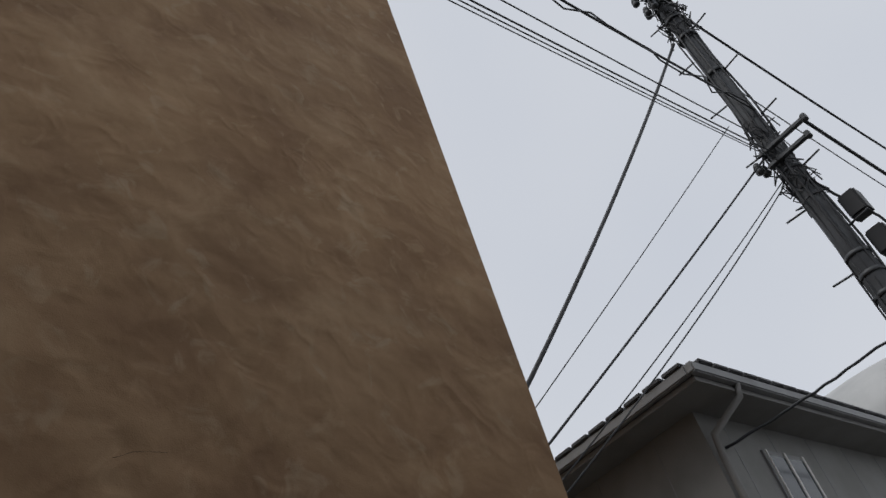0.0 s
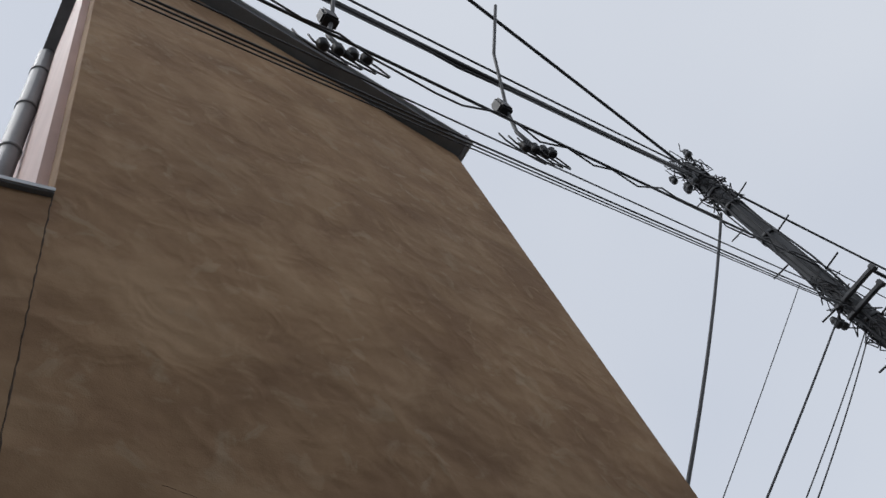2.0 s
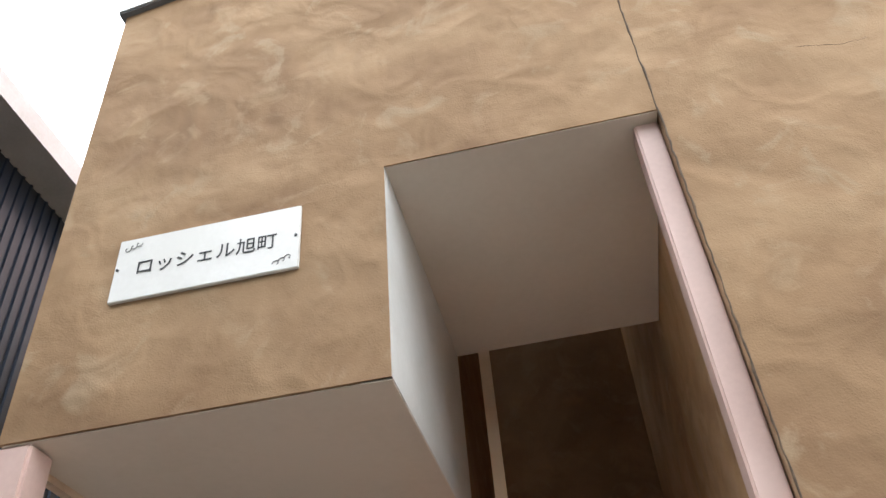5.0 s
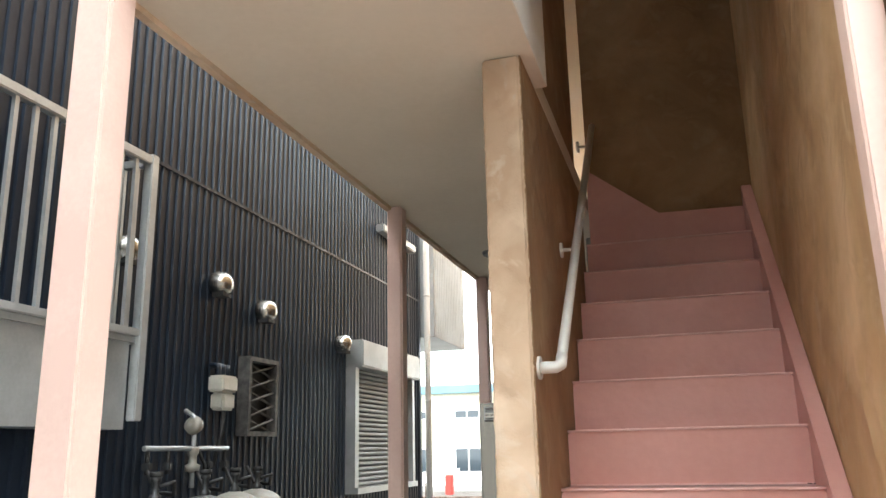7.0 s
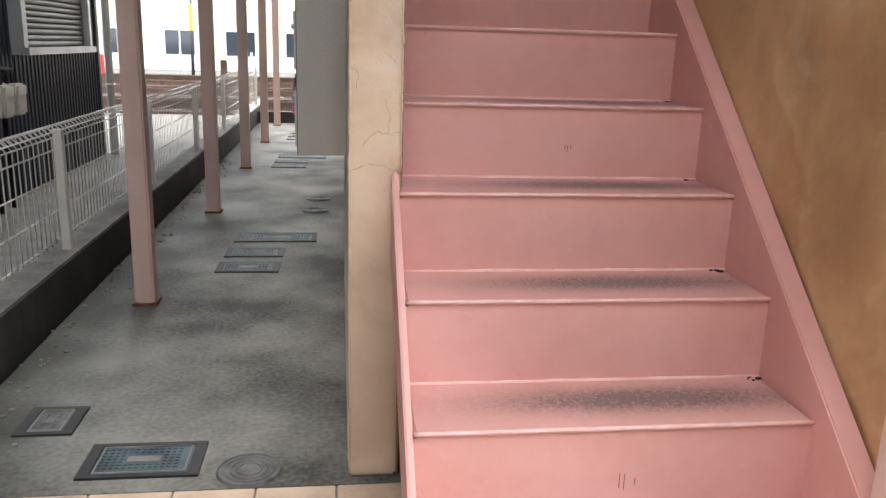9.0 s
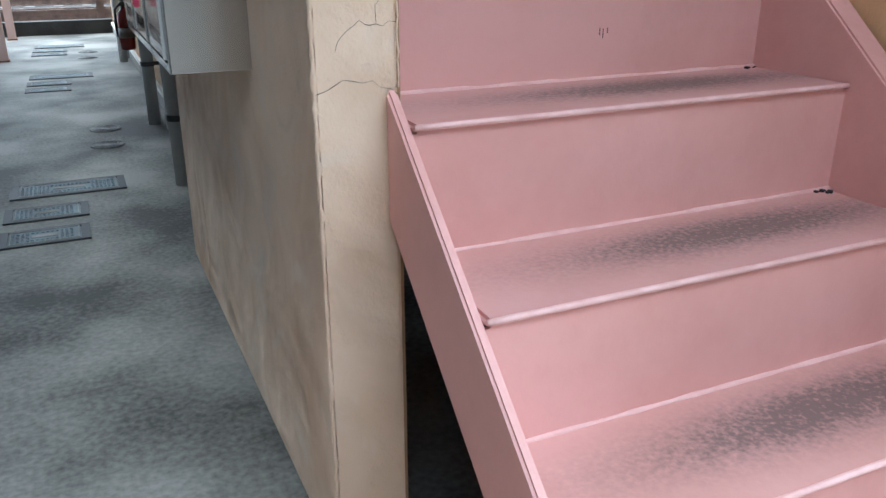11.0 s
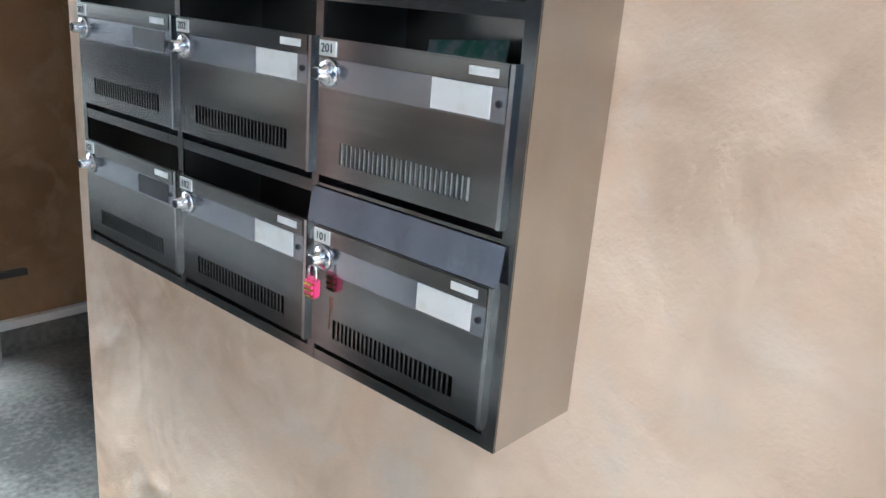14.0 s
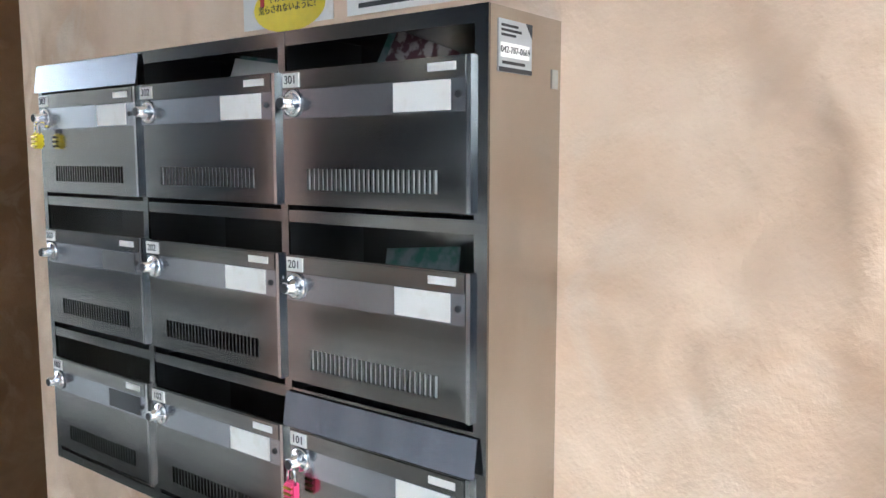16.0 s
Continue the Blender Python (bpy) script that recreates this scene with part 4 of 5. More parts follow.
for mx, my in ((-0.385, 1.345), (-0.31, 4.67), (-0.30, 5.08), (-0.28, 8.3), (-0.26, 8.72)):
    manhole(mx, my)

# ---- fence ----


def fence_panel(y0, y1):
    t = thing("fence_panel", (-1.32, (y0 + y1) / 2, 0.2), "white welded wire mesh fence panel on the kerb", "fence", "fence panels")
    X, zt = -1.32, 0.72
    n = int((y1 - y0) / 0.05)
    for k in range(n):
        y = y0 + (y1 - y0) * k / n
        part("upright_wire", tube(bmesh.new(), [(X, y, 0.235), (X, y, zt - 0.05), (X - 0.028, y, zt - 0.012), (X, y, zt), (X + 0.022, y, zt - 0.02)], 0.0026, 4), "rail", t)
    for z, dx in ((0.25, 0), (0.37, 0), (0.50, 0), (0.62, 0), (zt - 0.05, 0), (zt - 0.012, -0.03), (zt + 0.002, 0), (zt - 0.02, 0.024)):
        part("level_wire", tube(bmesh.new(), [(X + dx, y0, z), (X + dx, y1, z)], 0.0034, 5), "rail", t)
    part("post", boxes((X + 0.01, X + 0.045, y1 - 0.02, y1 + 0.02, 0.1, zt - 0.02), bevel=0.003), "rail", t)
    part("post_cap", boxes((X + 0.008, X + 0.047, y1 - 0.022, y1 + 0.022, zt - 0.02, zt - 0.012)), "rail", t)


for k in range(7):
    fence_panel(-0.32 + 1.6 * k, 1.28 + 1.6 * k)

# ---- neighbouring dark building ----
DX = -2.42


def ribbed(y0, y1, z0, z1, x, pitch=0.075, rib=0.012):
    bm = bmesh.new()
    pts, n = [], int((y1 - y0) / pitch)
    for k in range(n):
        y = y0 + k * pitch
        pts += [(x, y), (x, y + pitch * 0.70), (x + rib, y + pitch * 0.76), (x + rib, y + pitch * 0.94)]
    pts.append((x, y1))
    lo, hi = [bm.verts.new((*p, z0)) for p in pts], [bm.verts.new((*p, z1)) for p in pts]
    for i in range(len(pts) - 1):
        bm.faces.new((lo[i], lo[i + 1], hi[i + 1], hi[i]))
    return bm


dark = thing("neighbour_building", (-5, 3, 0), "navy ribbed steel clad building beside the passage", "building", kind="structure")
part("wall", boxes((-9, DX - 0.012, -3.0, 7.55, -0.1, 5.0)), "navy", dark)
part("cladding", ribbed(-3.0, 7.5, -0.05, 2.93, DX), "navy", dark, "navy ribbed cladding")
part("cladding", ribbed(-3.0, 7.5, 2.95, 5.0, DX), "navy", dark, "navy ribbed cladding")
part("joint_flashing", boxes((DX - 0.01, DX + 0.016, -3.0, 7.52, 2.93, 2.95)), "navy", dark)
part("corner_trim", boxes((DX - 0.06, DX + 0.02, 7.50, 7.57, -0.1, 5.0)), "navy", dark)
part("eave", boxes((-9, DX + 0.25, -3.1, 7.6, 5.0, 5.15)), "trim", dark)
part("gutter_hood", boxes((DX, DX + 0.10, 6.2, 7.2, 3.42, 3.50), bevel=0.01), "alu", dark, "pale metal window hood")
wing = thing("neighbour_wing", (-3.4, 8.2, 2.3), "pale grey clad upper storey jutting behind the dark building", "building", kind="structure")
part("wall", boxes((-6, DX + 0.13, 7.75, 9.1, 2.55, 4.35)), "paleclad", wing)
part("cladding", ribbed(7.75, 9.1, 2.55, 4.35, DX + 0.135), "paleclad", wing)
part("roof_edge", boxes((-6, DX + 0.2, 7.7, 9.2, 4.35, 4.45)), "trim", wing)
dp = thing("downpipe", (DX + 0.1, 7.62, 0), "white downpipe at the building corner", "downpipe")
part("pipe", tube(bmesh.new(), [(DX + 0.08, 7.63, -0.06), (DX + 0.08, 7.63, 4.2)], 0.035, 10), "white", dp)
for z in (0.6, 1.8, 3.0):
    part("clamp", tube(bmesh.new(), [(DX + 0.08, 7.63, z), (DX + 0.08, 7.63, z + 0.03)], 0.04, 10), "white", dp)


def vent_hood(y, z):
    t = thing("vent_hood", (DX, y, z), "round stainless steel vent hood on the navy cladding", "vent", "vent hoods")
    part("cowl", lathe([(0.075, 0), (0.08, 0.02), (0.078, 0.07), (0.06, 0.105), (0.03, 0.122), (0.004, 0.126)], DX + 0.012, y, z, 20, pose(0, 0, 0, 0, 90)), "steelside", t)
    part("mouth", boxes((DX + 0.03, DX + 0.11, y - 0.05, y + 0.05, z - 0.085, z - 0.055)), "black", t)


for vy, vz in ((3.35, 2.33), (3.94, 2.25), (5.29, 2.18), (2.42, 2.34)):
    vent_hood(vy, vz)

sh = thing("shutter_window", (DX, 6.3, 1.0), "closed grey roller shutter window with pale box on the navy wall", "window", kind="structure")
sy0, sy1 = 5.56, 7.02
part("shutter_box", boxes((DX, DX + 0.17, sy0 - 0.08, sy1 + 0.06, 2.00, 2.24), bevel=0.012), "alu", sh)
part("guide", boxes((DX, DX + 0.10, sy0 - 0.08, sy0, 0.98, 2.0)), "alu", sh)
part("guide", boxes((DX, DX + 0.10, sy1, sy1 + 0.06, 0.98, 2.0)), "alu", sh)
part("sill", boxes((DX, DX + 0.13, sy0 - 0.08, sy1 + 0.06, 0.93, 0.98)), "alu", sh)
for k in range(24):
    z = 0.985 + k * 0.0425
    part("slat", prism([(DX + 0.015, z), (DX + 0.045, z + 0.006), (DX + 0.05, z + 0.02), (DX + 0.045, z + 0.036), (DX + 0.015, z + 0.041)], "y", sy0, sy1), "shutter", sh)

lv = thing("lattice_vent", (DX, 3.95, 1.4), "black framed lattice vent grille on the navy wall", "vent")
ly0, ly1, lz0, lz1 = 3.70, 4.10, 1.39, 1.91
part("frame", boxes((DX, DX + 0.09, ly0, ly0 + 0.03, lz0, lz1), (DX, DX + 0.09, ly1 - 0.03, ly1, lz0, lz1), (DX, DX + 0.09, ly0 + 0.03, ly1 - 0.03, lz0, lz0 + 0.03), (DX, DX + 0.09, ly0 + 0.03, ly1 - 0.03, lz1 - 0.03, lz1)), "iron", lv)
for k in range(5):
    for s in (1, -1):
        za = lz0 + 0.03 + k * 0.092
        part("lattice_bar", tube(bmesh.new(), [(DX + 0.06 + 0.008 * s, ly0 + 0.03, za if s > 0 else za + 0.085), (DX + 0.06 + 0.008 * s, ly1 - 0.03, za + 0.085 if s > 0 else za)], 0.008, 6), "iron", lv)
part("backing", boxes((DX + 0.012, DX + 0.02, ly0 + 0.03, ly1 - 0.03, lz0 + 0.03, lz1 - 0.03)), "black", lv)

gm = thing("gas_regulator_box", (DX, 3.35, 1.6), "ivory gas alarm box with pipes on the navy wall", "meter")
part("upper_case", boxes((DX + 0.03, DX + 0.14, 3.30, 3.48, 1.65, 1.75), bevel=0.012), "meter", gm)
part("lower_case", boxes((DX + 0.03, DX + 0.13, 3.33, 3.47, 1.54, 1.65), bevel=0.015), "meter", gm)
for y in (3.34, 3.39, 3.44):
    part("pipe_stub", tube(bmesh.new(), [(DX + 0.08, y, 1.75), (DX + 0.08, y, 1.81), (DX + 0.02, y, 1.82)], 0.018, 10), "navy", gm)
part("cable", tube(bmesh.new(), [(DX + 0.09, 3.40, 1.56), (DX + 0.09, 3.39, 1.42), (DX + 0.05, 3.37, 1.2)], 0.012, 8), "galv", gm)

# balcony with rails
bal = thing("window_balcony", (-2.2, 1.6, 1.5), "grey metal window balcony with upright rails", "balcony", kind="structure")
bx = -2.18
part("top_rail", boxes((bx - 0.03, bx + 0.02, -0.6, 2.36, 2.76, 2.81), bevel=0.006), "alu", bal)
part("bottom_rail", boxes((bx - 0.03, bx + 0.02, -0.6, 2.36, 1.85, 1.89), bevel=0.006), "alu", bal)
for k in range(25):
    y = -0.5 + k * 0.113
    part("baluster", boxes((bx - 0.012, bx + 0.008, y, y + 0.022, 1.89, 2.76)), "alu", bal)
part("corner_post", boxes((bx - 0.03, bx + 0.025, 2.32, 2.38, 1.44, 2.82), bevel=0.006), "alu", bal)
for z in (2.78, 1.87):
    part("side_rail", boxes((DX, bx - 0.03, 2.33, 2.37, z - 0.02, z + 0.02)), "alu", bal)
for k in range(2):
    part("side_baluster", boxes((DX + 0.06 + k * 0.08, DX + 0.08 + k * 0.08, 2.34, 2.36, 1.89, 2.76)), "alu", bal)
part("apron_panel", boxes((DX + 0.02, bx - 0.02, -0.6, 2.30, 1.40, 1.82)), "alu", bal, "plain grey apron panel")
part("floor_plate", boxes((DX, bx, -0.6, 2.36, 1.82, 1.85)), "alu", bal)

# ---- gas cylinders ----


def gas_cylinder(x, y, mat, label, stripe):
    t = thing("gas_cylinder", (x, y, -0.06), label, "gas cylinder", "gas cylinders by the wall")
    R0 = 0.172
    prof = [(R0 - 0.02, 0.0), (R0, 0.02), (R0, 1.0)] + [(R0 * math.cos(a), 1.0 + 0.13 * math.sin(a)) for a in [i * 0.19 for i in range(1, 8)]] + [(0.03, 1.13)]
    part("body", lathe(prof, x, y, -0.06, 32), mat, t)
    part("weld_seam", lathe([(R0 + 0.001, 0.975), (R0 + 0.003, 0.98), (R0 + 0.001, 0.985)], x, y, -0.06, 32), mat, t)
    v = part("valve", lathe([(0.028, 1.12), (0.028, 1.15), (0.016, 1.16), (0.016, 1.21), (0.026, 1.215), (0.026, 1.235)], x, y, -0.06, 14), "galv", t)
    part("knob", lathe([(0.03, 1.235), (0.032, 1.245), (0.03, 1.26)], x, y, -0.06, 12), "black", v)
    part("hose", tube(bmesh.new(), [(x + 0.02, y, 1.13), (x + 0.06, y + 0.06, 1.15), (x + 0.02, y + 0.12, 1.09), (x - 0.10, y + 0.14, 1.10), (x - 0.17, y + 0.16, 1.2)], 0.011, 8), "black", t)
    a0, a1 = stripe
    if a1 > a0:
        bm = bmesh.new()
        ring = [(a0 + (a1 - a0) * k / 10) for k in range(11)]
        lo = [bm.verts.new((x + (R0 + 0.001) * math.cos(a), y + (R0 + 0.001) * math.sin(a), 0.72)) for a in ring]
        hi = [bm.verts.new((x + (R0 + 0.001) * math.cos(a), y + (R0 + 0.001) * math.sin(a), 0.765)) for a in ring]
        for k in range(10):
            bm.faces.new((lo[k], lo[k + 1], hi[k + 1], hi[k]))
        part("stripe", bm, "orange", t, "orange-red painted stripe")
    return t


CXX = -2.03
gas_cylinder(CXX, 2.35, "cylinder", "grey propane cylinder with orange stripe and chain", (-1.0, 0.1))
gas_cylinder(CXX, 2.77, "cylinder", "grey propane cylinder with orange stripe", (-0.8, -0.2))
gas_cylinder(CXX - 0.05, 3.15, "beigecyl", "rust stained grey propane cylinder", (0, 0))
gas_cylinder(CXX - 0.11, 3.51, "beigecyl", "rust stained grey propane cylinder", (0, 0))
lg = thing("cylinder_marking", (CXX + 0.18, 2.2, 0.7), "red and white painted mark on a gas cylinder", "marking")
bm = bmesh.new()
for a0, a1, z0, z1 in ((-1.75, -1.35, 0.78, 0.93),):
    vs = [[bm.verts.new((CXX + 0.175 * math.cos(a0 + (a1 - a0) * k / 6), 2.35 + 0.175 * math.sin(a0 + (a1 - a0) * k / 6), z)) for k in range(7)] for z in (z0, z1)]
    for k in range(6):
        bm.faces.new((vs[0][k], vs[0][k + 1], vs[1][k + 1], vs[1][k]))
part("patch", bm, "red", lg)
for gx, gy in ((CXX - 0.05, 3.15), (CXX - 0.11, 3.51)):
    bm = text_bm("ガス", 0.11, Matrix.Identity(4), 0.0)
    for v in bm.verts:
        a = -0.62 + v.co.x / 0.172
        v.co = Vector((gx + 0.1735 * math.cos(a), gy + 0.1735 * math.sin(a), 0.80 + v.co.y))
    mark = thing("cylinder_lettering", (gx + 0.17, gy, 0.75), "faded orange lettering painted on a gas cylinder", "marking", "lettering on the cylinders")
    part("letters", bm, "orange", mark)
chain = thing("chain", (CXX, 2.9, 0.62), "rusty chain slung round the gas cylinders", "chain")
pts = []
for k, (cx, cy) in enumerate(((CXX, 2.35), (CXX, 2.77), (CXX - 0.05, 3.15), (CXX - 0.11, 3.51))):
    for a in (-0.75, -0.35, 0.05, 0.45, 0.85):
        pts.append((cx + 0.183 * math.cos(a), cy + 0.183 * math.sin(a), 0.66 + 0.012 * math.sin(k * 1.7 + a)))
part("links", tube(bmesh.new(), pts, 0.006, 6), "rust", chain)
mf = thing("gas_manifold", (DX + 0.15, 2.9, 1.25), "grey gas manifold pipes with valves and hoses above the cylinders", "pipes")
part("main_pipe", tube(bmesh.new(), [(DX + 0.2, 2.50, 1.31), (DX + 0.2, 3.28, 1.31)], 0.014, 10), "alu", mf)
part("riser_pipe", tube(bmesh.new(), [(DX + 0.2, 2.93, 1.10), (DX + 0.2, 2.93, 1.48), (DX + 0.1, 2.99, 1.52)], 0.014, 10), "alu", mf)
part("regulator", lathe([(0.015, 0), (0.038, 0.01), (0.042, 0.04), (0.022, 0.05), (0.022, 0.09), (0.032, 0.10), (0.032, 0.13), (0.015, 0.14)], DX + 0.2, 2.93, 1.18, 16), "beigecyl", mf)
part("regulator", lathe([(0.02, 0), (0.05, 0.01), (0.05, 0.05), (0.02, 0.06)], DX + 0.2, 2.95, 1.42, 16, pose(0, 0, 0, 60)), "beigecyl", mf)
for y in (2.53, 2.70, 3.08, 3.25):
    part("drop_pipe", tube(bmesh.new(), [(DX + 0.2, y, 1.31), (DX + 0.2, y, 1.18)], 0.011, 8), "black", mf)
    part("valve", boxes((DX + 0.18, DX + 0.225, y - 0.02, y + 0.02, 1.20, 1.24), bevel=0.006), "galv", mf)
part("cable", tube(bmesh.new(), [(DX + 0.2, 2.95, 1.33), (DX + 0.22, 3.02, 1.22), (DX + 0.2, 3.06, 1.05), (DX + 0.15, 3.1, 0.9)], 0.01, 8), "black", mf)


def gas_meter(y):
    t = thing("gas_meter", (DX + 0.15, y, 0.55), "ivory gas meter on black pipes by the navy wall", "meter", "row of gas meters")
    part("case", boxes((DX + 0.08, DX + 0.22, y - 0.075, y + 0.075, 0.56, 0.76), bevel=0.015), "meter", t)
    part("dial_panel", boxes((DX + 0.215, DX + 0.226, y - 0.06, y + 0.06, 0.69, 0.75), bevel=0.003), "white", t)
    for s in (-0.04, 0.04):
        part("pipe", tube(bmesh.new(), [(DX + 0.15, y + s, 0.76), (DX + 0.15, y + s, 0.84), (DX + 0.05, y + s, 0.86)], 0.018, 8), "black", t)
    part("stand_pipe", tube(bmesh.new(), [(DX + 0.1, y, -0.06), (DX + 0.1, y, 0.57)], 0.016, 8), "black", t)


for k in range(6):
    gas_meter(3.98 + k * 0.21)

lamp = thing("ceiling_lamp", (-0.67, 3.9, 2.516), "small round unlit lamp under the passage soffit", "lamp")
part("base", lathe([(0.09, -0.02), (0.10, -0.005), (0.10, -0.001)], -0.67, 3.9, 2.516, 20), "gutter", lamp)
part("stem", lathe([(0.012, -0.06), (0.012, -0.02)], -0.67, 3.9, 2.516, 10), "gutter", lamp)


def crack(pts, plane, name="wall_crack", r=0.0006, jig=0.006, seed=1):
    """An irregular dark seam that runs along a wall face."""
    w = random.Random(seed)
    out = []
    for a, b in zip(pts, pts[1:]):
        a, b = Vector(a), Vector(b)
        n = max(3, int((b - a).length / 0.03))
        for i in range(n):
            p = a.lerp(b, i / n)
            j1, j2 = (w.random() - 0.5) * jig, (w.random() - 0.5) * jig
            p += Vector((0, j1, j2)) if plane == "x" else Vector((j1, 0, j2))
            out.append(p)
    out.append(Vector(pts[-1]))
    rr = [r * (0.5 + w.random()) for _ in out]
    structure(name, tube(bmesh.new(), out, rr, 5), "crackdirt", "dark hairline crack in the stucco", "crack")


crack([(0.849, FY, 0.3), (0.849, FY, 4.78)], "y", "wall_joint", 0.0026, 0.005, 3)
crack([(1.28, FY, 3.37), (1.33, FY, 3.36), (1.40, FY, 3.345), (1.47, FY, 3.35)], "y", seed=5)
crack([(2.05, FY, 2.93), (2.12, FY, 2.96), (2.22, FY, 2.97)], "y", seed=6)
crack([(-0.125, 1.2965, 0.80), (-0.085, 1.2965, 0.815), (-0.045, 1.2965, 0.81), (-0.008, 1.2965, 0.79)], "y", r=0.0004, seed=7)

crack([(-0.095, 1.2965, 0.85), (-0.088, 1.2965, 0.876), (-0.06, 1.2965, 0.89), (-0.038, 1.2965, 0.884), (-0.010, 1.2965, 0.888)], "y", r=0.00035, seed=8)
crack([(-0.038, 1.2965, 0.89), (-0.035, 1.2965, 0.92), (-0.045, 1.2965, 0.965)], "y", r=0.0003, seed=9)
crack([(-0.128, 1.2965, 1.04), (-0.108, 1.2965, 1.02), (-0.112, 1.2965, 0.985)], "y", r=0.0003, seed=10)
crack([(-0.05, 1.2965, 1.07), (-0.02, 1.2965, 1.05), (-0.012, 1.2965, 1.0)], "y", r=0.0002, seed=13)

lip = bmesh.new()
w8 = random.Random(12)
pts, rr = [], []
for k in range(180):
    pts.append((-0.1275 + 0.002 * (w8.random() - 0.5), 1.2992, 0.02 + k * 0.0138))
    rr.append(0.002 + 0.004 * w8.random() ** 2)
lip2, pts2, rr2 = bmesh.new(), [], []
for k in range(180):
    pts2.append((-0.0075 + 0.003 * (w8.random() - 0.5), 1.2992, 0.80 + k * 0.0095))
    rr2.append(0.001 + 0.003 * w8.random() ** 2)
structure("trim_pier_edge_inner", tube(lip2, pts2, rr2, 7), "pier", "chipped stucco arris beside the stairs", "trim")
structure("trim_pier_edge", tube(lip, pts, rr, 7), "pier", "lumpy stucco arris on the pier edge", "trim")

grit = bmesh.new()
w9 = random.Random(21)
for k in range(420):
    gx, gy, s = -1.22 + abs(w9.gauss(0, 0.07)), 0.9 + w9.random() * 6.0, 0.002 + 0.005 * w9.random() ** 2
    a = w9.random() * 3
    box(grit, -s, s, -s * 0.8, s * 0.8, 0.0, s * 1.1, m=pose(gx, gy, 0.0, 0, 0, a * 60))
tagged(new("kerb_grit", mesh_of(grit, "kerb_grit", "kerbtop")), "loose pale grit gathered along the dark kerb", "gravel", "", "stuff")
scr = thing("paint_scratches", (0.45, 1.48, 0.84), "small dark scratches in the pink riser paint", "scratch")
for k, (sx, sz, hh) in enumerate(((0.43, 0.835, 0.012), (0.437, 0.83, 0.016), (0.446, 0.838, 0.009))):
    part("scratch", boxes((sx, sx + 0.0012, Y1 + 4 * GO - 0.0008, Y1 + 4 * GO + 0.001, sz, sz + hh)), "ink", scr)
for k, (sx, sz, hh) in enumerate(((0.40, 0.245, 0.03), (0.41, 0.24, 0.035), (0.432, 0.25, 0.015))):
    part("scratch", boxes((sx, sx + 0.0012, Y1 + GO - 0.0008, Y1 + GO + 0.001, sz, sz + hh)), "ink", scr)

# ---- utility pole and wires ----
PX, PY = 9.0, -0.12
pole = thing("utility_pole", (PX, PY, -0.13), "weathered concrete utility pole with bands, step bolts and tangled cables", "pole")
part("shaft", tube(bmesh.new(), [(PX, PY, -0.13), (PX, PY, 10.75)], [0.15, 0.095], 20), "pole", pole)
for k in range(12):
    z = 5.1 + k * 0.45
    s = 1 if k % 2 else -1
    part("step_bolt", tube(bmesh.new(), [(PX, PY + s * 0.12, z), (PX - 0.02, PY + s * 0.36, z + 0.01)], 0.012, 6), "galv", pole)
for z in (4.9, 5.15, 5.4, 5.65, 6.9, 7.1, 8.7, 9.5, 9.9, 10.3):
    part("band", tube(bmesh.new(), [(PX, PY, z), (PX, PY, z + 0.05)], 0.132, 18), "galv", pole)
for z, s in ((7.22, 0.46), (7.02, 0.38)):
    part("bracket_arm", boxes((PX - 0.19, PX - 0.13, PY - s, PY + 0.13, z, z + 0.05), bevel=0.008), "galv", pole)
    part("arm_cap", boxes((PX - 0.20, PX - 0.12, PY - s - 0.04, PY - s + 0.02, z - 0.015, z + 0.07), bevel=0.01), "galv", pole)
rnd = random.Random(4)
bm = bmesh.new()
for k in range(64):
    z0 = 9.4 + rnd.random() * 1.4 if k % 3 else 6.2 + rnd.random() * 1.4
    a = rnd.random() * 6.28
    pts = []
    for i in range(9):
        aa, rr = a + i * 0.5, 0.11 + 0.13 * rnd.random() ** 2
        pts.append((PX + rr * math.cos(aa), PY + rr * math.sin(aa), z0 + 0.35 * rnd.random()))
    tube(bm, pts, 0.008, 5)
tagged(part("cable_tangle", bm, "cable", pole, "tangle of black cable loops"), kind="stuff")
for k in range(5):
    a = 2.0 + k * 0.7
    part("riser_cable", tube(bmesh.new(), [(PX + (0.125 + 0.02 * math.sin(i * 1.3 + k)) * math.cos(a), PY + (0.125 + 0.02 * math.sin(i * 1.3 + k)) * math.sin(a), 4.5 + i * 0.45) for i in range(13)], 0.010 + 0.003 * (k % 3), 6), "cable", pole)
for k in range(9):
    a = rnd.random() * 6.28
    z = (10.4, 9.9, 7.0)[k % 3] + rnd.random() * 0.3
    part("insulator", lathe([(0.02, 0), (0.05, 0.02), (0.05, 0.06), (0.03, 0.08), (0.05, 0.1), (0.03, 0.16)], PX + 0.26 * math.cos(a), PY + 0.26 * math.sin(a), z, 10), "galv", pole)
for z in (5.6, 6.1):
    part("junction_box", boxes((PX + 0.1, PX + 0.3, PY - 0.35, PY - 0.15, z, z + 0.3), bevel=0.02), "cable", pole)


